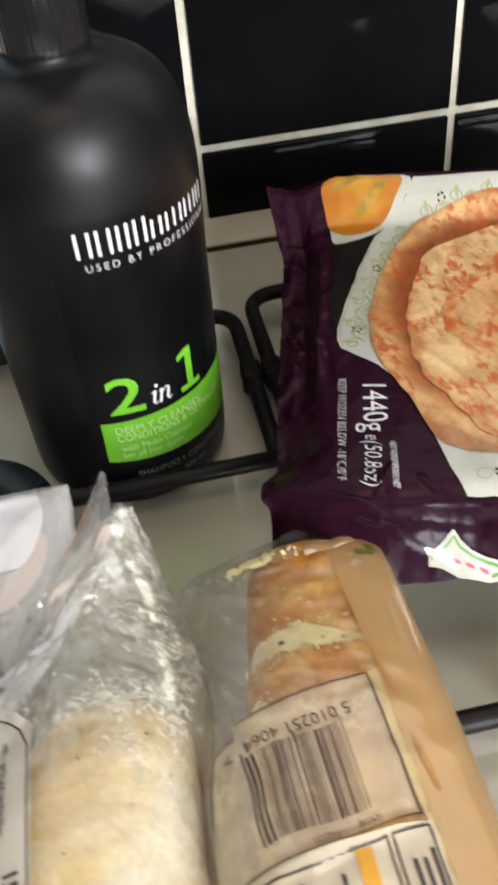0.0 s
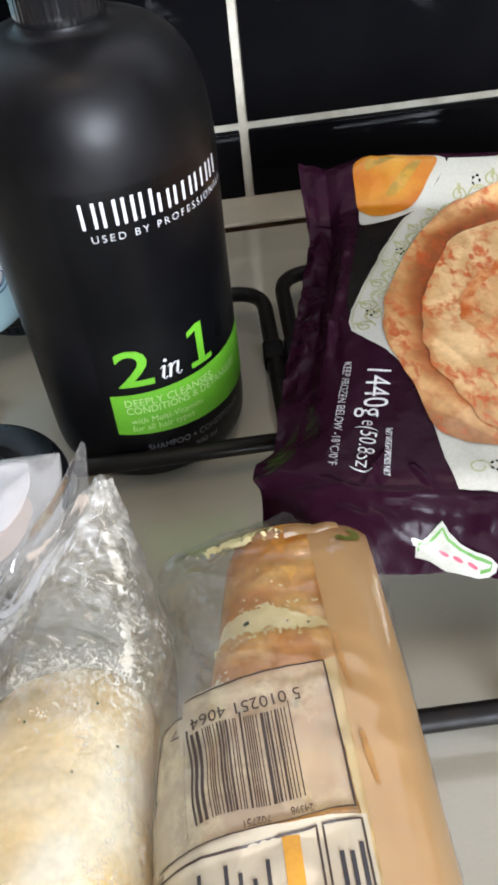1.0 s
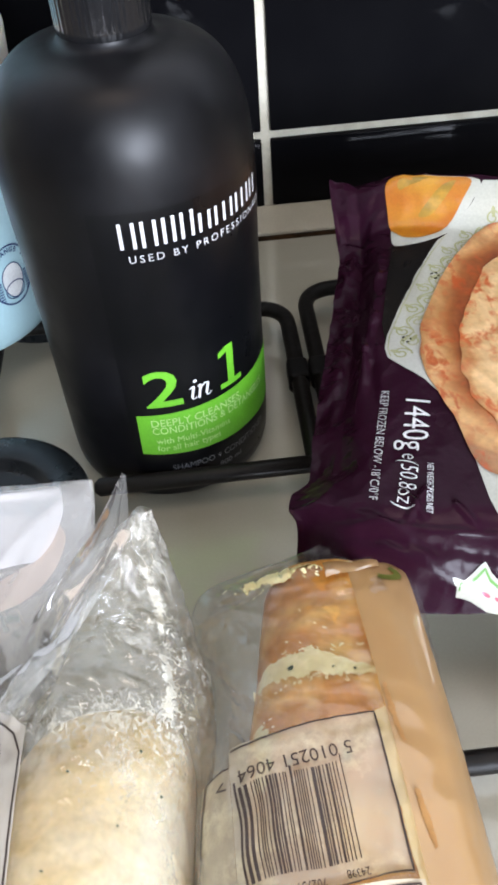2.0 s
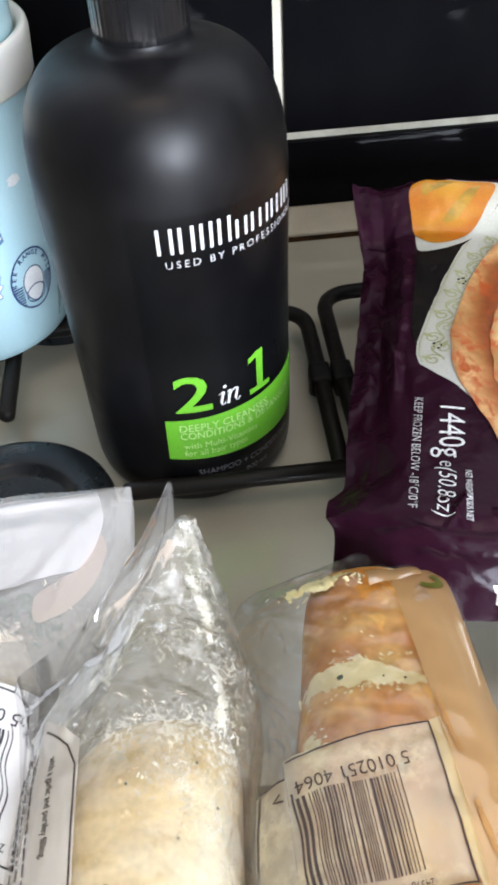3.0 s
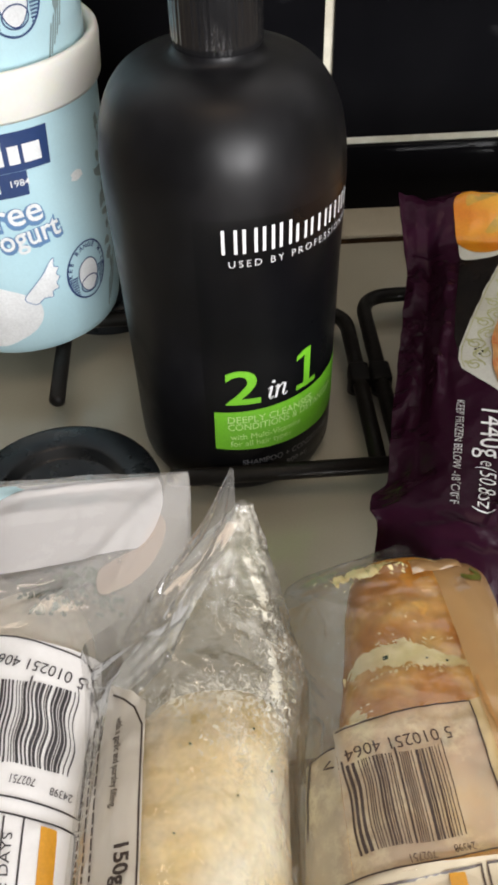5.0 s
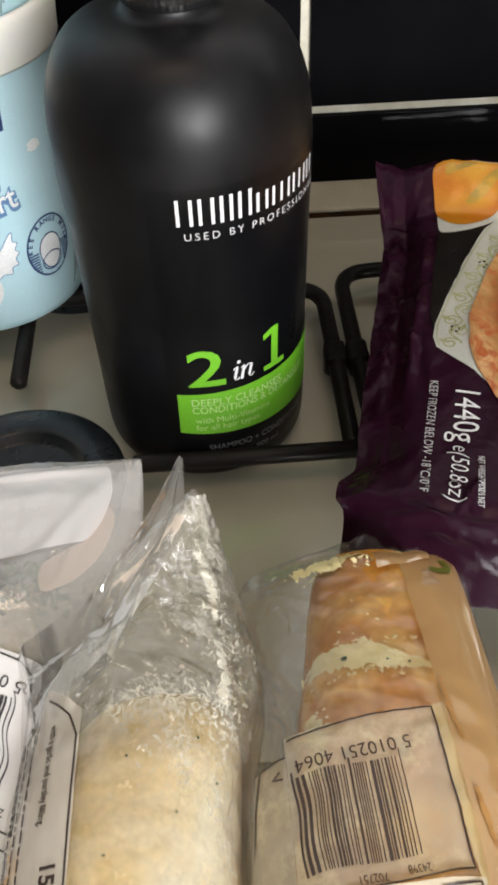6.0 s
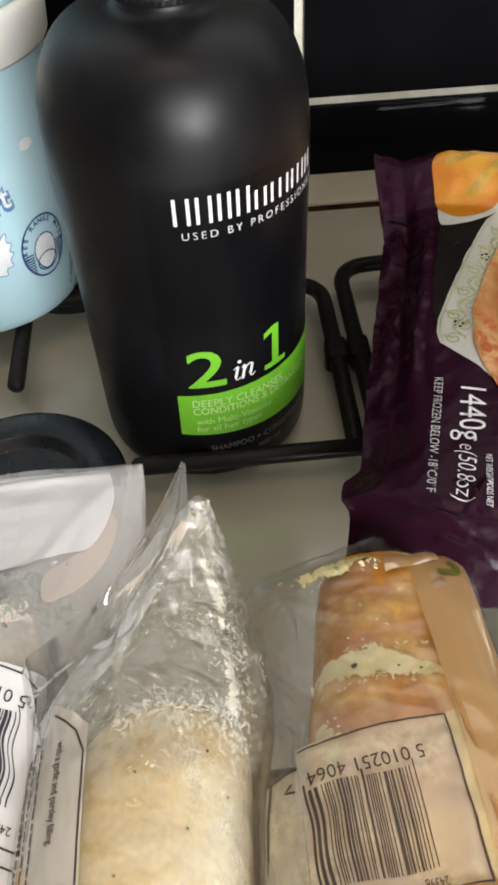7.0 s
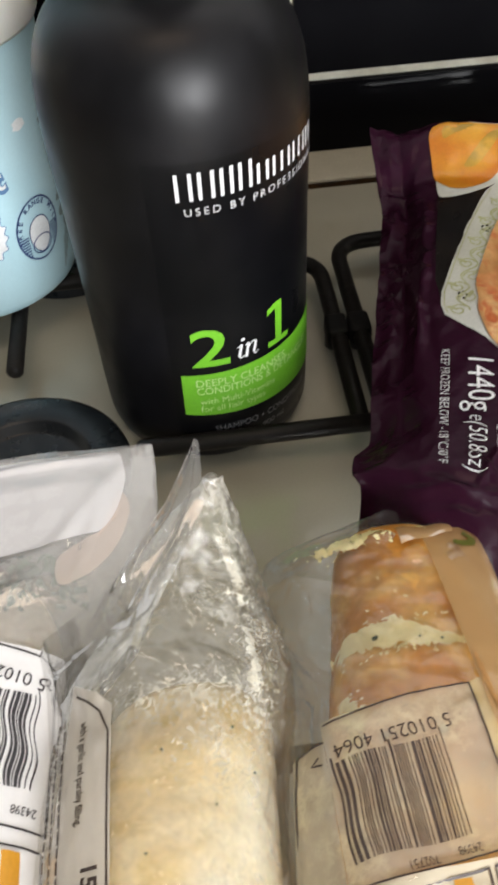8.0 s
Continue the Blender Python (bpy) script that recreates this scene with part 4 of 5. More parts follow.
part("weight_lettering", words("1440g", 12.2, downwards(5.2, -20.6, -1.5), -0.002, wide=25, longest=2), PRINT_WHITE, bag)
part("weight_small_lettering", words("e(50.8oz)", 8.2, downwards(4.8, -47.4, -3), -0.012, shear=0.25, wide=23, longest=2), PRINT_WHITE, bag)
part("storage_lettering", words("KEEP FROZEN BELOW -18°C/0°F", 4.2, downwards(-3.4, -15.6, -1.8), -0.012, shear=0.2, wide=52, longest=2), PRINT_WHITE, bag)
part("net_lettering", words("NET WEIGHT/POIDS NET", 2.9, downwards(12.8, -51.4), 0.0, wide=20, longest=2), PRINT_WHITE, bag)
part("suggestion_lettering", words("SUGGESTION", 2.6, downwards(-4.6, 108), 0.0, wide=14, longest=2), BAG_BLACK, bag)
# the maker's shield: plain shapes in its colours
lay, over = bag_lay(0.5), bag_lay(0.8)
shield = [(21.4, -84.6), (23.0, -84.3), (25.5, -84.5), (28.4, -82.6), (31.2, -80.6), (33.4, -82.8), (37, -84.6), (42, -85.8), (46.5, -86.4), (48.6, -87.3), (48.2, -88.4), (46, -89.2), (43, -89.5), (39, -89.3), (33, -88.8), (28, -87.6), (22.4, -87.0), (22.8, -85.8)]
shield_panel = part("maker_shield", blob(shield, lay, 6, 4), PLATE, bag, "white shield of the maker")
part("shield_border", line([(24.2, -86.4), (24.4, -85.3), (26.5, -85.2), (29.4, -83.5), (31.3, -82.2), (33.2, -84.1), (37, -85.6), (42, -86.7), (46.8, -87.3), (46.4, -88.2), (43.4, -88.7)], 0.55, over, 1.0), LEAF_GREEN, shield_panel)
for n, (u, v) in enumerate(((32, -86.3), (36.5, -87.2), (41, -87.9))):
    part("shield_mark", blob(oval(u, v, 1.7, 0.35, -12, 12), over, 2, 1), PINK, shield_panel)

# ================= garlic bread packs =================
CRUST = material("garlic_bread_crust", (0.56, 0.225, 0.035), 0.42, second=(0.74, 0.44, 0.13), scale=52, low=0.42, high=0.66, grain=0.14, fine=420, bump=0.5, deep=0.0009, sub=0.1, distort=0.6)
PALE_CRUST = material("floury_bread_crust", (0.82, 0.60, 0.27), 0.6, second=(0.88, 0.80, 0.62), scale=30, low=0.40, high=0.60, grain=0.10, fine=500, bump=0.35, deep=0.0007, sub=0.1, seed=3)
BUTTER = material("garlic_butter", (0.84, 0.74, 0.42), 0.35, second=(0.78, 0.62, 0.27), scale=70, bump=0.4, deep=0.001, sub=0.2)
BAND_EDGE = film("buttery_band_edge", haze=0.75, hazed=(0.72, 0.55, 0.28), seed=16.0, gloss=1.0, crease=0.2, crease_scale=30)
TOAST = material("dark_toasted_crust", (0.46, 0.21, 0.06), 0.5, second=(0.56, 0.29, 0.10), scale=120)
CRUMB = material("butter_fleck", (0.74, 0.71, 0.62), 0.5, second=(0.76, 0.70, 0.55), scale=90, bump=0.2)
PARSLEY = material("parsley_fleck", (0.03, 0.06, 0.03), 0.6, second=(0.07, 0.10, 0.06), scale=160)
LABEL = material("white_film_label", (0.88, 0.87, 0.86), 0.32, second=(0.85, 0.84, 0.83), scale=30, grain=0.015, bump=0.06, deep=0.0006, coat=0.2)
PEACH_LABEL = film("peach_see_through_label", haze=0.42, hazed=(0.80, 0.68, 0.49), smear=(0.82, 0.72, 0.46), smear_low=0.30, smear_high=0.9, smear_scale=26, seed=12.0, gloss=0.8, crease=0.15, crease_scale=30)
LOWER_LABEL = film("see_through_white_label", haze=0.78, hazed=(0.66, 0.58, 0.43), seed=18.0, gloss=1.0, lines=0.3, seams=50, crease=0.3, crease_scale=30)
PEACH = film("peach_film_print", haze=0.86, hazed=(0.55, 0.32, 0.145), seed=14.0, gloss=1.0, crease=0.06, crease_scale=24)
GREY_LABEL = film("greyed_film_label", haze=0.74, hazed=(0.80, 0.74, 0.65), smear=(0.70, 0.62, 0.50), smear_low=0.3, smear_high=0.9, smear_scale=26, seed=22.0, gloss=1.2, most=0.3, lines=0.3, seams=36, crease=0.3, crease_scale=26)
OLIVE_INK = material("olive_ink", (0.16, 0.17, 0.03), 0.4, bump=0)
INK = material("dark_ink", (0.045, 0.04, 0.045), 0.4, bump=0)
INK_BROWN = material("brown_ink", (0.055, 0.035, 0.028), 0.4, bump=0)
ORANGE = material("orange_print", (0.82, 0.36, 0.04), 0.35, bump=0)
FILM_A = film("clear_film", haze=0.05, seed=1.0, gloss=1.05, most=0.34, lines=0.6, seams=60, crease=0.4, crease_scale=40, facets=1.2)
FILM_B = film("milky_film", tint=(0.92, 0.92, 0.91), haze=0.30, hazed=(0.72, 0.70, 0.67), seed=6.0, gloss=1.5, most=0.4, lines=0.5, seams=50, crease=0.4, crease_scale=28, facets=1.2)
FILM_HEADER = film("white_printed_film", haze=0.60, hazed=(0.70, 0.68, 0.68), seed=3.0, gloss=0.8, most=0.12, rough=0.2, crease=0.5, crease_scale=20, facets=1.0)
FILM_BACK = film("pinkish_printed_film", haze=0.42, hazed=(0.62, 0.50, 0.43), seed=5.0, gloss=0.8, most=0.12, rough=0.2, crease=0.4, crease_scale=24, facets=1.0)
FILM_C = film("buttery_film", tint=(0.93, 0.93, 0.91), haze=0.08, hazed=(0.84, 0.81, 0.72), smear=(0.80, 0.77, 0.68), smear_low=0.36, smear_high=0.52, smear_scale=190, smear_from=(-0.016, 0.006), seed=2.0, gloss=1.6, most=0.5, lines=0.25, seams=70, crease=0.45, crease_scale=60, facets=2.0, rough=0.07)
FILM_EAR = film("clear_twisted_film", tint=(0.88, 0.88, 0.87), haze=0.10, hazed=(0.70, 0.68, 0.64), seed=9.0, gloss=2.0, most=0.65, lines=0.15, seams=40, crease=0.12, crease_scale=50, facets=1.0, rough=0.06)


class Tube:
    """A soft roll along y: stations of (y, middle x, half width, middle z, height over it), in millimetres."""

    def __init__(self, stations, power, crumple, freq, seed, floor=21.8, crush=0.0, crush_freq=0.08, loose=None, folds=()):
        self.s = sorted(stations)
        self.power, self.crumple, self.freq, self.seed, self.floor = power, crumple, freq, seed, floor
        self.crush, self.crush_freq, self.loose, self.folds = crush, crush_freq, loose, folds

    def at(self, y):
        ys = [s[0] for s in self.s]
        k = max(0, min(len(ys) - 2, int(np.searchsorted(ys, y)) - 1))
        t = min(1.0, max(0.0, (y - ys[k]) / (ys[k + 1] - ys[k])))
        p0, p1, p2, p3 = (self.s[max(0, min(len(ys) - 1, k + d))] for d in (-1, 0, 1, 2))
        out = []
        for n in range(1, 5):
            h = ys[k + 1] - ys[k]
            m1 = (p2[n] - p0[n]) / max(1e-6, p2[0] - p0[0]) * h
            m2 = (p3[n] - p1[n]) / max(1e-6, p3[0] - p1[0]) * h
            out.append((2 * t ** 3 - 3 * t * t + 1) * p1[n] + (t ** 3 - 2 * t * t + t) * m1 + (-2 * t ** 3 + 3 * t * t) * p2[n] + (t ** 3 - t * t) * m2)
        return out

    def ruffle(self, x, y):
        """Soft waves, and sharp crushing that grows towards the loose end."""
        more = 1.0 if self.loose is None else 0.25 + ease((y - self.loose[0]) / (self.loose[1] - self.loose[0]))
        raised = 0.0
        for (ax, ay), (bx, by), high, wide in self.folds:
            dx, dy = bx - ax, by - ay
            t = ((x - ax) * dx + (y - ay) * dy) / (dx * dx + dy * dy)
            if -0.05 < t < 1.05:
                off = abs((x - ax) * dy - (y - ay) * dx) / math.hypot(dx, dy) + 0.5 * noise.noise(Vector((x * 0.12, y * 0.12, high)))
                raised += high * max(0.0, 1 - abs(off) / wide) * ease((t + 0.05) * 6) * ease((1.05 - t) * 4)
        return raised + self.crumple * wrinkle(x, y, self.freq, self.seed) + (self.crush * more * (0.7 * facets(x, y, self.crush_freq, self.seed) + 0.3 * facets(x, y, self.crush_freq * 2.6, self.seed + 9)) if self.crush else 0.0)

    def height(self, x, y, lift=0.0):
        cx, a, zc, h = self.at(y)
        d = min(0.985, abs(x - cx) / max(a, 0.5))
        z = zc + h * (1 - d ** self.power) ** (1 / self.power)
        return z + self.ruffle(x, y) * (1 - d ** 4) + lift

    def lay(self, lift=0.3):
        return lambda x, y: Vector((x * MM, y * MM, self.height(x, y, lift) * MM))

    def skin(self, y0, y1, around=72, along=90):
        def f(p, q):
            y = y0 + (y1 - y0) * q
            cx, a, zc, h = self.at(y)
            t = 2 * math.pi * (p - 0.5)
            sx, cz = math.sin(t), math.cos(t)
            e = 2 / self.power
            x = cx + a * math.copysign(abs(sx) ** e, sx)
            if cz >= 0:
                z = zc + h * cz ** e
            else:
                z = zc - max(0.0, min(zc - self.floor, h)) * abs(cz) ** e
            fade = max(0.0, cz) ** 0.5
            z += self.ruffle(x, y) * (1 - min(1.0, abs(x - cx) / max(a, 0.5)) ** 4) * fade
            side = 0.8 * self.ruffle(z * 1.3 + 40, y) * abs(sx)
            return Vector(((x + math.copysign(side, sx)) * MM, y * MM, z * MM))
        return sheet(f, around, along)


def loaf(stations, power, seed, y0, y1, mat, parent, lumps=1.4, cuts=()):
    inner = Tube(stations, power, lumps, 0.05, seed, folds=cuts)
    bm = inner.skin(max(y0, -300), y1, 72, 120)
    ends = [v for v in bm.verts if v.is_boundary]
    bmesh.ops.contextual_create(bm, geom=[e for e in bm.edges if e.is_boundary and all(abs(v.co.y - y1 * MM) < 1e-6 for v in e.verts)])
    bmesh.ops.recalc_face_normals(bm, faces=bm.faces[:])
    return part("baguette", bm, mat, parent), inner


def smears(inner, spots, parent, lift=0.4, name="butter_smear", mat=BUTTER):
    for x, y, a, b, turn, seed in spots:
        bm = blob(oval(x, y, a, b, turn, 72, 0.5, seed), inner.lay(lift), 8, 1)
        part(name, bm, mat, parent)


def barcode(x0, y0, x1, y1, lay, bm, seed, lean=0.0):
    """Upright bars between x0 and x1, from y0 to y1."""
    rb = random.Random(seed)
    mods, k = 95, 0
    step = (x1 - x0) / mods
    while k < mods:
        w, gap = rb.choice((1, 1, 1, 2, 2, 3)), rb.choice((1, 1, 2, 2, 3))
        w = min(w, mods - k)
        a, b = x0 + k * step, x0 + (k + w) * step
        guard = 1.6 if k < 4 or k > mods - 4 or 45 < k < 50 else 0.0
        quad((a, y0), (b, y0), (b + lean, y1 + guard), (a + lean, y1 + guard), lay, 1, 14, bm)
        k += w + gap


def rippled(lay):
    """Print drawn into ripples where the film is puckered."""
    return lambda x, y: lay(x + 0.3 * ease((34 - x) / 14) * math.sin((y + 208) * 0.36 - 0.10 * x), y + 0.08 * (x - 32) + 0.3 * math.sin(x * 0.3))


def flipped(lay, x, y, turn=0.0):
    """Lettering that stands on its head."""
    return shifted(lay, x, y, 180 + turn)


# creases of each film: from, to, height and half width
FOLDS_A = [((10, -139), (40, -128), 2.0, 2.2), ((9, -140), (26, -172), 2.0, 2.4), ((61, -116), (44, -132), 1.8, 2.0), ((61, -116), (70, -136), 1.6, 2.0), ((58, -148), (74, -143), 1.2, 1.8), ((14, -172), (20, -200), 1.6, 2.2), ((12, -238), (56, -233), 2.2, 2.6), ((36, -131), (72, -133), 1.4, 2.0), ((54, -128), (60, -146), 1.2, 1.8), ((62, -130), (72, -150), 1.0, 1.8), ((14, -148), (34, -160), 1.6, 2.2), ((13, -158), (24, -196), 1.8, 2.4), ((20, -150), (30, -178), 1.2, 1.8), ((30, -141), (62, -139), 1.4, 2.0), ((40, -150), (66, -152), 1.2, 1.6),
           ((52, -146), (68, -160), 1.2, 1.8), ((33, -187), (50, -193), 0.9, 1.4), ((58, -150), (74, -152), 1.0, 1.6), ((11, -176), (16, -214), 1.6, 2.6), ((24, -145), (40, -147), 1.2, 1.6),
           ((46, -140), (50, -152), 1.0, 1.5), ((17, -165), (28, -168), 1.0, 1.5)]
FOLDS_C = [((-3, -131), (-21, -170), 3.2, 2.0), ((-20, -168), (-36, -188), 3.0, 2.2), ((-14, -142), (-36, -174), -4.5, 8.0), ((3, -140), (10, -178), 1.8, 2.0), ((10, -176), (6, -206), 2.0, 2.4), ((-6, -160), (8, -166), 1.4, 1.6), ((-5, -127), (-30, -158), 2.6, 2.6), ((-5, -127), (-20, -166), 2.2, 2.2), ((-4, -126), (-9, -172), 1.8, 2.2), ((-3, -126), (4, -168), 1.6, 2.0), ((-2, -128), (9, -178), 1.4, 2.2),
           ((-36, -158), (-26, -186), 2.0, 3.0), ((-16, -160), (-4, -176), 1.4, 1.8), ((-24, -150), (-2, -158), 1.2, 1.6), ((-30, -176), (-10, -182), 1.3, 2.0), ((0, -170), (9, -200), 1.6, 2.4),
           ((3, -186), (6, -230), 1.6, 3.0), ((-12, -178), (2, -184), 1.0, 1.6), ((-34, -168), (-20, -172), 1.2, 1.8), ((-8, -150), (6, -154), 1.0, 1.5)]
FOLDS_B = [((-26, -110), (-58, -150), 1.0, 3.0), ((-24, -108), (-80, -113), 1.2, 2.0), ((-40, -118), (-100, -123), 0.7, 4.4), ((-50, -140), (-90, -148), 1.6, 2.2),
           ((-56, -148), (-76, -160), 1.4, 2.0), ((-49, -176), (-54, -206), 1.4, 2.6), ((-62, -172), (-66, -204), 0.9, 2.6), ((-48, -214), (-62, -218), 1.2, 2.0), ((-34, -124), (-44, -150), 1.0, 2.2),
           ((-52, -150), (-86, -157), 1.4, 1.6), ((-48, -146), (-70, -152), 1.2, 1.4), ((-60, -156), (-92, -160), 1.2, 1.6)]

# ---- the pack with the peach band ----
pack = thing("garlic_bread_pack", "garlic baguette in clear film with peach band and barcode label", "bread pack", "garlic bread packs on the hob", (0.042, -0.23, 0.022))
loaf_st = [(-420, 45, 28, 50, 29), (-230, 45, 28, 50, 30), (-205, 46, 26.5, 50, 29.5), (-185, 47, 25, 49, 28), (-168, 47.5, 22, 49, 25.5), (-152, 48, 19.8, 49, 22.5), (-140, 48.5, 18, 49, 19), (-133, 49, 15.5, 49, 14.5), (-129.5, 49, 11, 49, 9), (-128, 49, 6, 49, 5)]
bread, inner = loaf(loaf_st, 2.7, 1.0, -420, -128, CRUST, pack, 0.8)


def crumbs(tube, lift, places, seed, small=0.8, large=2.6, thick=0.28):
    """Little curled threads and bits scattered round (x, y, spread x, spread y, how many), kept within the roll."""
    bm = bmesh.new()
    rc = random.Random(seed)
    lay = tube.lay(lift)
    for x, y, sx, sy, many in places:
        for k in range(many):
            px, py = rc.gauss(x, sx), rc.gauss(y, sy)
            cx, a, zc, h = tube.at(py)
            if abs(px - cx) > a * 0.88:
                continue
            turn, l, pts = rc.uniform(0, 6.28), rc.uniform(small, large) / 4, [(px, py)]
            for j in range(4):
                turn += rc.uniform(-1.5, 1.5)
                pts.append((pts[-1][0] + l * math.cos(turn), pts[-1][1] + l * math.sin(turn)))
            line(pts, thick * rc.uniform(0.6, 1.7), lay, 1.0, bm)
    return bm


part("butter_smear", ragged([(24, -172), (28, -170.6), (32, -171.4), (36, -171), (41, -170.8), (44, -171.8), (47, -174), (51, -176.6), (58, -179.5)],
                            [(24, -174.5), (28, -176.6), (32, -178.6), (36, -179.6), (41, -179.4), (44, -180.6), (48, -181), (52, -180.8), (58, -182)], inner.lay(0.6), 3.0, 0.9, 170), BUTTER, pack, "ragged smear of garlic butter")
part("butter_smear", ragged([(22.6, -188), (22, -193), (21.6, -198), (21.5, -206)], [(25, -188), (26.6, -192), (27.4, -197), (26, -206)], inner.lay(0.6), 5.0, 0.8), BUTTER, pack)
tagged(part("butter_crumbs", crumbs(inner, 0.8, [(38, -171, 7, 0.7, 26), (37, -180.6, 7, 0.7, 30), (27, -176, 2, 2.5, 14), (26, -193, 2.2, 3, 30), (33, -196.5, 6, 1, 22), (44, -160, 9, 8, 5)], 4, 0.4, 1.6, 0.45), BUTTER, pack, "small crumbs of butter"), kind="stuff")
smears(inner, [(31, -203, 1.1, 0.9, 0, 4.0), (44.5, -204.5, 1.0, 1.2, 0, 5.0), (50.5, -214, 0.7, 0.7, 0, 6.0), (51, -219, 0.6, 0.5, 0, 7.0)], pack, 0.9, "parsley_fleck", PARSLEY)
smears(inner, [(34.5, -176.0, 0.8, 0.7, 0, 1.0), (51, -179.2, 0.4, 0.4, 0, 2.0), (45.5, -178, 0.35, 0.3, 0, 3.0)], pack, 0.9, "parsley_fleck", PARSLEY)
st = [(-420, 41, 35.5, 50, 32.5), (-230, 41, 35.5, 50, 33), (-205, 41.5, 35, 50, 32.5), (-187, 43, 33.8, 49, 30.5), (-170, 44.6, 32.4, 48, 28), (-157, 44.8, 32.5, 47.5, 26), (-146, 43.2, 34.3, 48, 22.5), (-139, 42.8, 34.4, 48.5, 18.5),
      (-133.5, 45, 30, 49, 14), (-128.5, 49, 23.5, 50, 9.5), (-124, 53.5, 15, 51, 6.5), (-119.5, 58.5, 7, 52.5, 4.2), (-115.5, 60.6, 2.6, 55, 2.2), (-113, 61, 1.2, 57, 0.8)]
wrap = Tube(st, 2.8, 0.9, 0.05, 3.0, crush=2.6, crush_freq=0.11, loose=(-176, -138), folds=FOLDS_A)
part("film", wrap.skin(-300, -113, 140, 220), FILM_A, pack, "clear crinkled film").visible_shadow = False
under = wrap.lay(-0.5)
part("butter_smear", ragged([(24, -143), (29, -138.5), (36, -135.5), (44, -134.5), (52, -135), (58, -137)], [(25, -147), (30.5, -143.4), (37, -141.6), (44, -139.4), (51, -141), (57, -142)], wrap.lay(0.35), 9.0, 1.0, 150), BUTTER, pack, "crumbly butter along the bread's end")
tagged(part("end_crumbs", crumbs(wrap, 0.3, [(43, -141.5, 9, 1.2, 40), (29, -143, 3, 2, 26)], 8, 0.4, 1.5, 0.4), BUTTER, pack), kind="stuff")
def tuft(u, v):
    """A gathered tail of film: pleats that spread from a narrow waist."""
    a = (u - 0.5) * 2
    wide = 3.2 + 9.0 * abs(v - 0.35) ** 1.3
    pleat = 1.3 * math.sin(u * 21) * (0.5 + v)
    return Vector((60.5 + a * wide + 1.2 * math.sin(7 * v), -124 + 13 * v + 0.4 * pleat, 59.5 + 6.5 * v - 3.2 * a * a + pleat)) * MM


part("film_tuft", sheet(tuft, 60, 30), FILM_EAR, pack, "gathered tail of clear film").visible_shadow = False
part("butter_smear", ragged([(52.6, -194), (53.6, -212), (54.6, -230), (56.5, -262)], [(57.6, -192), (58.4, -212), (59.4, -230), (61, -262)], wrap.lay(0.3), 12.0, 0.3, 120), BAND_EDGE, pack, "yellow butter along the band's edge")
band = Tube(st, 2.8, 0.5, 0.04, 3.0, folds=FOLDS_A[:2])
lay = band.lay(1.1)
part("peach_band", quad((57.5, -300), (76.2, -300), (74.0, -134), (55.2, -140), lay, 20, 140), PEACH, pack, "peach printed band on the film").visible_shadow = False


def band_flap(u, v):
    """The band's end folded back over itself into a blunt triangle."""
    x, y = 48.5 + 17 * u, -136.5 - (9.5 - 4.5 * u) * v + 1.2 * u
    return band.lay(1.5 + 1.6 * math.sin(math.pi * v) * (1 - 0.5 * u) + 0.5 * math.sin(9 * u))(x, y)


part("band_fold", sheet(band_flap, 40, 16), PEACH, pack, "folded-over end of the peach band").visible_shadow = False
lay, over = shifted(wrap.lay(0.5), -1.2, 0.0), shifted(wrap.lay(0.75), -1.2, 0.0)
panel = part("barcode_label", quad((17.6, -236), (55.4, -233), (54.2, -194.0), (17.8, -198.0), lay, 34, 34), PEACH_LABEL, pack, "pale barcode panel")
part("label_return", quad((6.6, -238), (17.5, -236), (17.7, -203.0), (10.4, -203.4), lay, 16, 30), PEACH_LABEL, pack, "pale panel that turns down the side").visible_shadow = False
panel.visible_shadow = False
bm = line([(18.2, -198.8), (26, -197.8), (40, -195.4), (54, -194.4), (55.2, -232.5), (36, -235), (10, -236.5)], 0.5, over, 1.5)
line([(17.5, -203.2), (11.4, -203.4), (9.8, -212), (8.8, -222)], 0.5, over, 1.5, bm)
line([(16.6, -208.5), (14.2, -207.6), (16.0, -206.4)], 0.45, over, 0.8, bm)
line([(10, -239), (30, -238.2), (46, -236.2), (46.5, -262)], 0.5, over, 1.5, bm)
line([(47.8, -262), (47.4, -236), (56, -235.2), (56.5, -262)], 0.5, over, 1.5, bm)
part("label_border", bm, INK_BROWN, panel)
bm = bmesh.new()
barcode(19.6, -230.0, 44.8, -207.8, rippled(over), bm, 5, -1.0)
tagged(part("barcode", bm, INK_BROWN, panel, "black barcode"), kind="stuff")
bm = words("5 010251 4064", 4.8, flipped(over, 46.8, -201.8, 6), 0.0, wide=27.5, longest=2)
words("24398", 3.0, flipped(over, 46, -230.6, 4), 0.0, wide=5, longest=2, bm=bm)
words("702751", 3.2, flipped(over, 36.5, -232.0, 4), 0.0, wide=6, longest=2, bm=bm)
tagged(part("code_number", bm, INK_BROWN, panel), kind="stuff")
lay, over = wrap.lay(0.5), wrap.lay(0.75)
part("lower_label", quad((9.5, -300), (56.5, -300), (56, -234.2), (10, -236.2), lay, 30, 36), LOWER_LABEL, pack, "white lower panel").visible_shadow = False
part("orange_stripe", quad((37.5, -300), (41.5, -300), (41, -237.2), (37.2, -237.4), over, 3, 30), ORANGE, pack)
bm = bmesh.new()
rr = random.Random(9)
for k in range(8):
    x = 13 + 3.0 * k
    line([(x, -262), (x - 0.4, -241 - rr.uniform(0, 4))], 0.9, over, 2, bm)
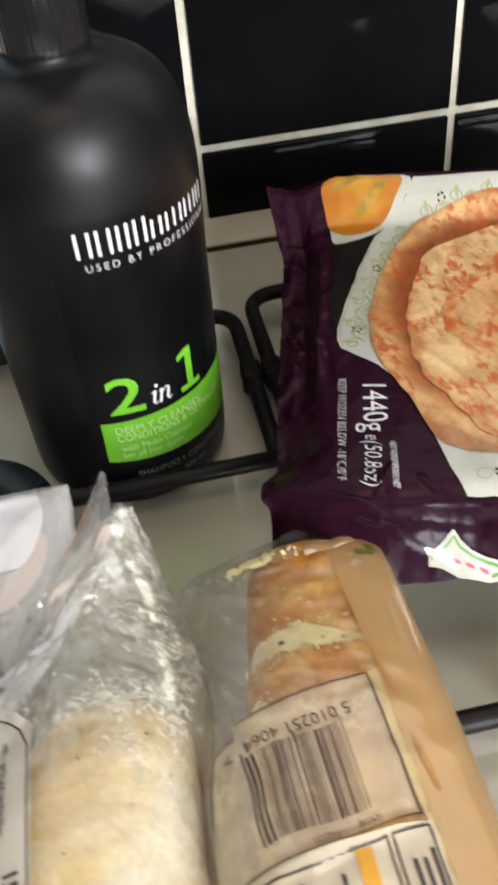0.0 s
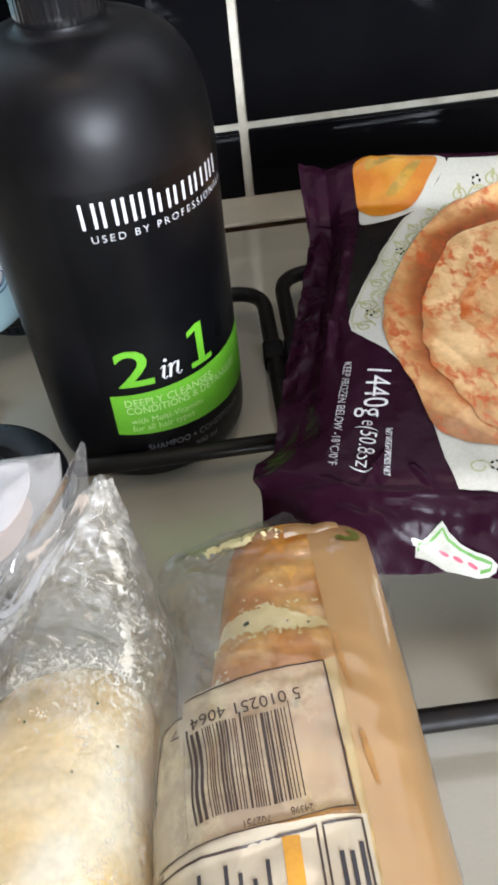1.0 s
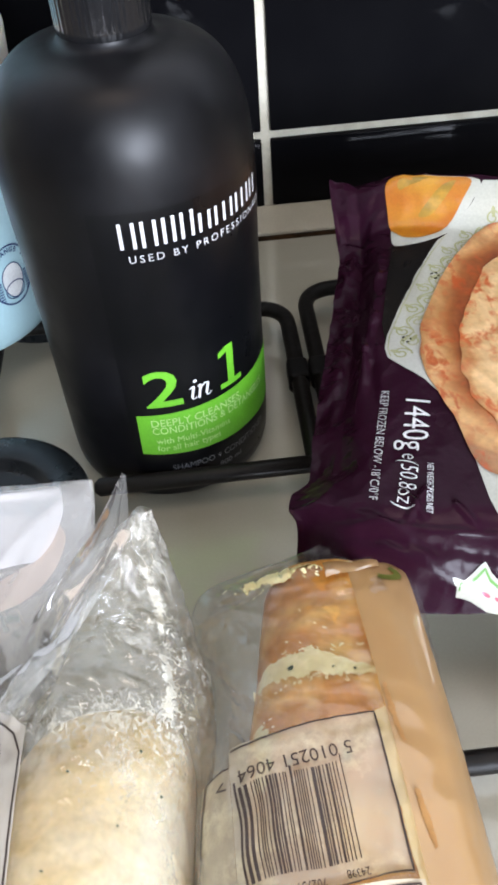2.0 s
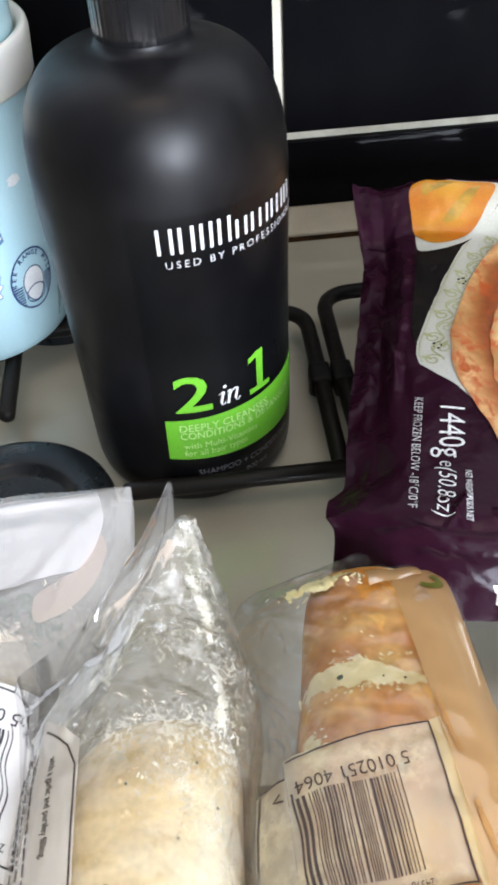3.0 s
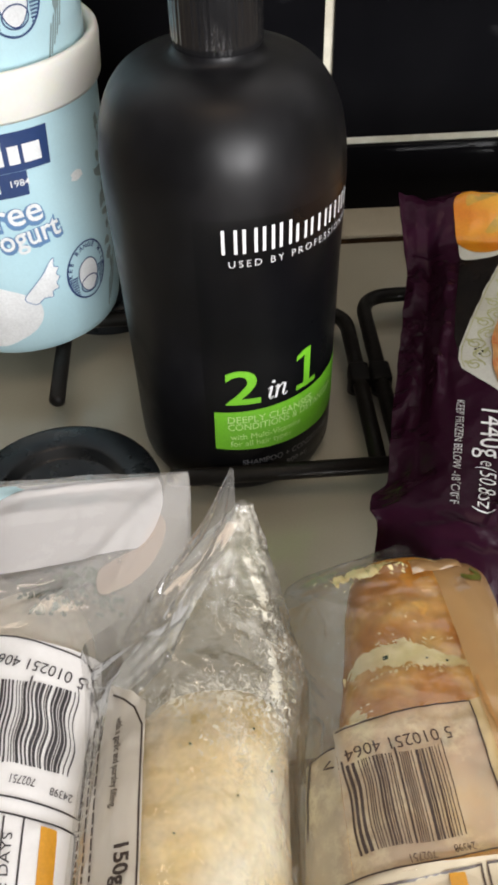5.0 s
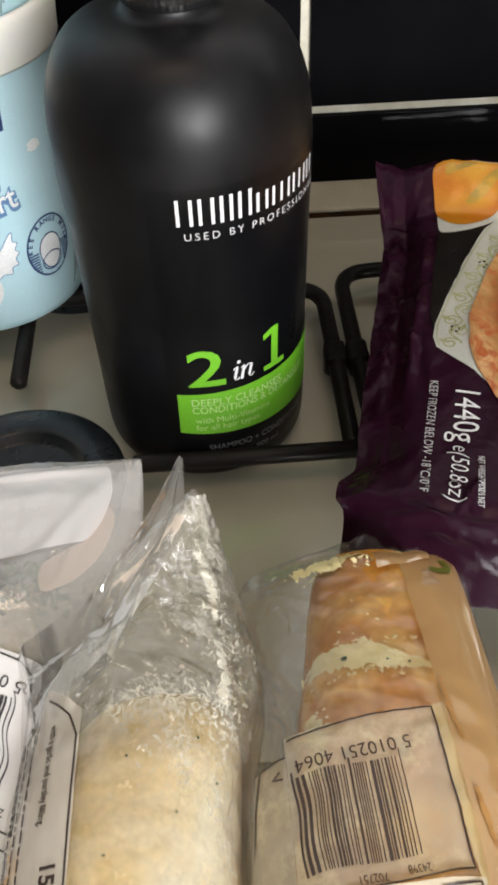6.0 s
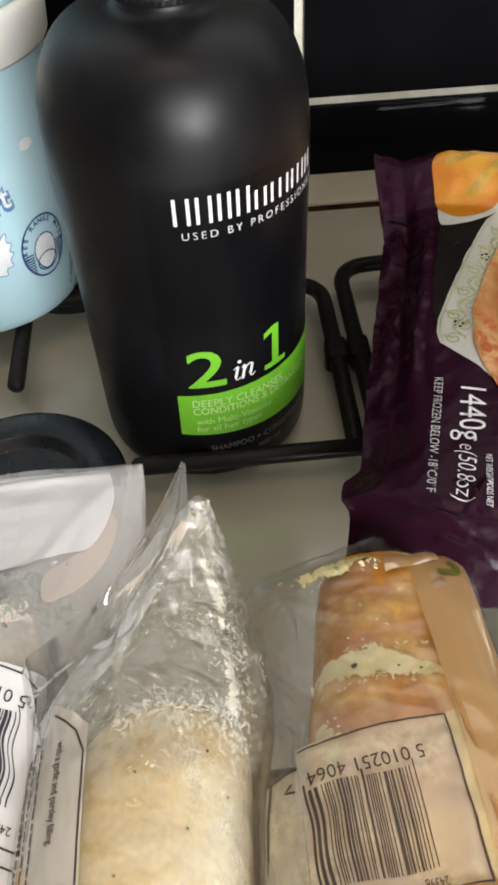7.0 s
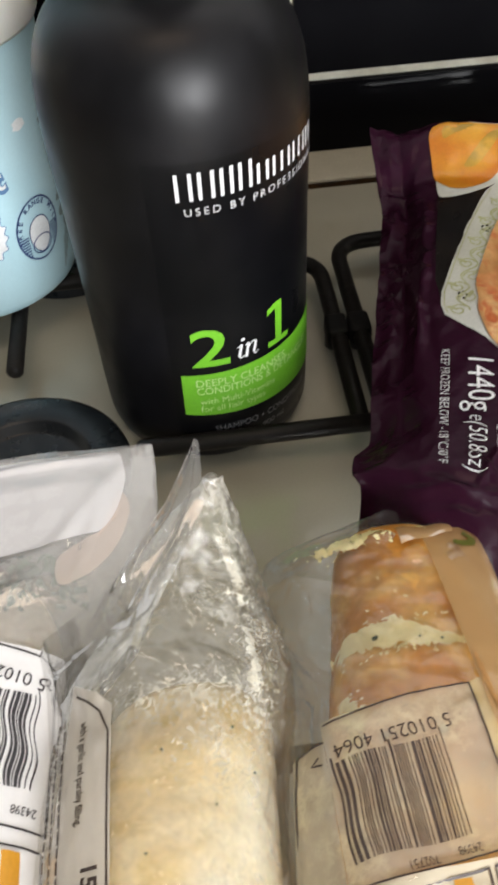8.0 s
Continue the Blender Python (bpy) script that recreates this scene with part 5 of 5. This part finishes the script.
for k in range(3):
    line([(49.5 + 2.2 * k, -258), (49.3 + 2.2 * k, -240 - rr.uniform(0, 3))], 1.0, over, 2, bm)
part("small_print", bm, INK, pack)
for pts in ([(57.0, -186), (57.4, -194), (58.4, -203)], [(58.6, -215), (59.2, -221), (60.2, -228)]):
    part("crust_streak", ragged([(x - w, y) for w, (x, y) in zip((0.5, 0.8, 0.4), pts)], [(x + w, y) for w, (x, y) in zip((0.5, 0.8, 0.4), pts)], band.lay(1.5), pts[0][1], 0.28, 40), TOAST, pack)
part("green_mark", line([(66 + 4.4 * math.cos(a * 0.35), -143 + 3.0 * math.sin(a * 0.35)) for a in range(-6, 4)], 2.4, band.lay(1.6), 1), OLIVE_INK, pack, "olive printed mark")

# ---- the floury pack with the tall film peak ----
pack = thing("garlic_bread_pack", "pale garlic bread in butter-smeared crinkled film drawn to a peak", "bread pack", "garlic bread packs on the hob", (-0.018, -0.23, 0.022))
loaf_st = [(-420, -22, 25.5, 50, 32.5), (-230, -22, 25.5, 50, 32.5), (-208, -20.5, 25, 50, 31.8), (-194, -18, 23.5, 49, 30), (-184, -15.5, 20.5, 48, 27), (-178, -14, 15, 47, 20), (-175, -13, 8, 47, 12)]
bread, inner = loaf(loaf_st, 2.5, 7.0, -420, -175, PALE_CRUST, pack, 0.45)
st = [(-420, -25, 31, 50, 37.5), (-235, -25, 31, 50, 37.5), (-212, -24, 30.6, 51, 36.5), (-197, -21.5, 30.8, 53, 34), (-183, -18.4, 31, 57, 30), (-170, -16.6, 28.4, 61.5, 26), (-152, -13, 20.5, 71, 17.5), (-141, -7.5, 12, 80, 10), (-133, -3.4, 5, 87.5, 4), (-129.5, -2, 2.2, 91, 0.7)]
wrap = Tube(st, 2.0, 0.8, 0.05, 11.0, crush=1.6, crush_freq=0.085, loose=(-215, -165), folds=FOLDS_C)
part("film", wrap.skin(-300, -129.5, 150, 230), FILM_C, pack, "crinkled film smeared with butter").visible_shadow = False
# the twisted ear of film at the peak
ear = [(-5.8, -127.2, 105.0), (-11, -136, 101), (-16, -143, 97), (-24, -151, 92), (-31, -158, 87), (-41, -163, 82), (-50, -166, 77), (-55, -173, 69), (-56, -184, 60)]
ear2 = [(-4.8, -127.8, 104.2), (-5.0, -141, 95), (-11, -152, 90.5), (-20, -167, 87.5), (-25, -178, 84.5), (-35, -186, 80), (-44, -194, 74), (-48, -201, 68), (-51, -210, 60)]
along = (0, 0.1, 0.2, 0.34, 0.47, 0.62, 0.75, 0.88, 1)


def ear_at(u, v):
    a, b = ([np.interp(v, along, [e[k] for e in edge]) for k in range(3)] for edge in (ear, ear2))
    wide = min(1.0, v * 5)
    pleat = 3.4 * max(0.0, 1 - abs(u - 0.10) / 0.08) * ease((0.55 - v) / 0.3) + 1.0 * max(0.0, 1 - abs(u - 0.42 - 0.1 * math.sin(v * 6)) / 0.06) * ease((0.5 - v) / 0.2)
    z = a[2] * (1 - u) + b[2] * u - 7.0 * u * (1 - u) * wide + pleat * wide + 0.5 * wide * facets(u * 30, v * 60, 0.07, 5.0) * (1 - abs(2 * u - 1) ** 3)
    bend = 0.8 * noise.noise(Vector((v * 9, 2.0, 0.0))) * wide * (1 - u)
    return Vector((a[0] * (1 - u) + b[0] * u + bend, a[1] * (1 - u) + b[1] * u + bend, z)) * MM


part("film_ear", sheet(ear_at, 60, 120), FILM_EAR, pack, "twisted ear of clear film").visible_shadow = False
for upper, lower, sd in (([(-3, -146), (-2, -152), (0, -158), (1, -166)], [(-1.4, -146), (0.8, -152), (2.0, -158), (2.6, -166)], 41.0), ([(1, -172), (2.4, -180), (1.5, -188)], [(3, -172), (4.4, -180), (3.5, -188)], 43.0)):
    part("butter_smear", ragged(upper, lower, wrap.lay(-0.6), sd, 0.8, 130), CRUMB, pack, "white butter pressed against the film")
tagged(part("butter_crumbs", crumbs(wrap, -0.4, [(-1, -143, 1.8, 4, 24), (1.5, -152, 2.6, 5, 60), (2.5, -163, 3.5, 5, 70), (-6, -165, 5, 3.5, 60), (5, -176, 2.4, 6, 90), (-23, -191, 5, 2.4, 120), (-10, -188.5, 6, 3.0, 200), (1, -190, 4, 4, 100), (4, -206, 2, 10, 120), (-9, -198, 8, 7, 110)], 14, 0.6, 2.4, 0.14), CRUMB, pack, "white flecks of butter inside the film"), kind="stuff")
lay, over = wrap.lay(0.45), wrap.lay(0.7)
panel = part("side_label", quad((-54.6, -300), (-32.4, -300), (-31.4, -190), (-42.0, -180), lay, 30, 60), GREY_LABEL, pack, "greyed printed strip")
part("side_label_edge", line([(-33, -300), (-32.4, -230), (-32.2, -197), (-34.5, -191), (-41, -184)], 0.5, over, 1.5), INK_BROWN, panel)
bm = words("with a garlic and parsley filling.", 2.6, shifted(over, -39.4, -192, -91), 0.012, wide=25, longest=2)
words("150g e", 5.0, shifted(over, -38.0, -226, -91), 0.03, wide=13, longest=2, bm=bm)
part("filling_lettering", bm, INK_BROWN, panel)
rr = random.Random(21)
bm = bmesh.new()
for k in range(3):
    y = -186.0 - k
    while y > -290:
        l = rr.uniform(0.8, 3.0)
        line([(-48.4 + 2.1 * k, y), (-48.4 + 2.1 * k, y - l)], 0.5, over, 1, bm)
        y -= l + 0.7
part("small_print", bm, INK_BROWN, panel)
bm = bmesh.new()
for x, y in ((-20, -204), (-9, -216), (-4, -198), (-24, -226), (0, -207)):
    blob(oval(x, y, 0.4, 0.28, 30 * x, 10, 0.9, x), over, 1, 1, bm)
part("parsley_flecks", bm, PARSLEY, pack)

# ---- the pack with the white label and milky header ----
pack = thing("garlic_bread_pack", "garlic bread in milky film with a white barcode label", "bread pack", "garlic bread packs on the hob", (-0.08, -0.23, 0.022))
loaf_st = [(-420, -84, 30, 50, 24), (-230, -84, 30, 50, 24), (-190, -83, 29, 49, 24), (-168, -79, 27, 50, 23.5), (-153, -75, 23, 52, 19), (-143, -72, 17, 54, 14), (-137, -71, 10, 55, 8)]
bread, inner = loaf(loaf_st, 2.3, 15.0, -420, -137, PALE_CRUST, pack)
st = [(-420, -82, 35, 48, 29), (-235, -82, 35, 48, 29), (-205, -81, 35, 48, 29), (-180, -79, 35.5, 48.5, 28.5), (-160, -74, 38, 53, 24), (-142, -68, 42, 62, 17), (-125, -64, 44, 71, 10), (-112, -63, 44, 77, 5), (-104, -63, 43.5, 80, 1.0)]
wrap = Tube(st, 2.6, 0.6, 0.04, 21.0, crush=0.6, crush_freq=0.045, loose=(-180, -150), folds=FOLDS_B)
part("film", wrap.skin(-420, -104, 90, 160), FILM_B, pack, "milky crinkled film").visible_shadow = False
lay, over = wrap.lay(1.0), wrap.lay(1.3)
part("header_print", blob(rounded_loop([(-108, -107.5), (-84, -109), (-60, -108), (-42, -107.5), (-31, -107), (-28, -112), (-28, -119), (-31, -128), (-36, -134), (-42, -135), (-49, -137.5), (-57, -139.5), (-68, -141), (-84, -142), (-108, -141)], 4, 0.8, 4.0), lay, 30, 1, centre=(-76, -126)), FILM_HEADER, pack, "white printed header on the film").visible_shadow = False
rr = random.Random(3)
bm = bmesh.new()
for k in range(120):
    x, y = rr.gauss(-57, 8), rr.gauss(-147, 3.4)
    blob(oval(x, y, rr.uniform(0.5, 1.7), rr.uniform(0.4, 0.9), rr.uniform(0, 180), 10, 0.9, k), wrap.lay(-0.5 - 0.2 * (k % 4)), 2, 1, bm)
tagged(part("parsley", bm, PARSLEY, pack, "chopped parsley inside the film"), kind="stuff")
part("header_back", blob(rounded_loop([(-30, -128), (-30, -121), (-27, -125), (-29, -133), (-34, -141), (-41, -147), (-47, -149), (-47.5, -142), (-43, -138), (-36, -134)], 4), wrap.lay(0.7), 10, 1), FILM_BACK, pack, "pinkish back of the printed header").visible_shadow = False
part("header_mark", blob([(-98, -109), (-76, -108.5), (-72, -111), (-80, -114.5), (-98, -117)], over, 5, 3), TUB, pack, "pale blue printed mark")
panel = part("barcode_label", quad((-112, -300), (-49.5, -300), (-46.0, -168.5), (-108, -154), lay, 40, 80), LABEL, pack, "white barcode label")
bm = line([(-108, -156.2), (-70, -163), (-51, -169), (-48.2, -172), (-50, -212), (-80, -207), (-110, -203)], 0.5, over, 1.5)
line([(-50.5, -216), (-80, -211), (-110, -207)], 0.5, over, 1.5, bm)
line([(-50.5, -216), (-51, -260)], 0.5, over, 1.5, bm)
part("label_border", bm, INK, panel)
bm = bmesh.new()
barcode(-76.5, -201.0, -52.0, -177.5, lambda x, y: over(x + 0.55 * math.sin((y + 180) * 0.42 + x * 0.22) * ease((x + 80) / 22), y - 0.12 * (x + 64)), bm, 8, 0.4)
tagged(part("barcode", bm, INK, panel, "black barcode"), kind="stuff")
bm = words("5 010251 4064", 4.8, flipped(over, -49.8, -174.6, -15), 0.0, wide=26.5, longest=2)
words("24398", 3.0, flipped(over, -51.5, -206.6, -8), 0.0, wide=5, longest=2, bm=bm)
words("702751", 3.2, flipped(over, -60, -204.4, -8), 0.0, wide=6, longest=2, bm=bm)
tagged(part("code_number", bm, INK, panel), kind="stuff")
part("orange_stripe", quad((-58, -300), (-54.4, -300), (-54.2, -216.5), (-57.8, -216), over, 3, 30), ORANGE, pack)
bm = words("FREE DAYS", 3.4, shifted(over, -64, -238, 90), 0.0, wide=20, longest=2)
words("ONE WEEK", 3.4, shifted(over, -68.5, -238, 90), 0.0, wide=20, longest=2, bm=bm)
for x in (-62, -66.6, -71.2, -76):
    line([(x, -262), (x + 0.2, -214)], 0.45, over, 2, bm)
part("date_lettering", bm, INK, panel)
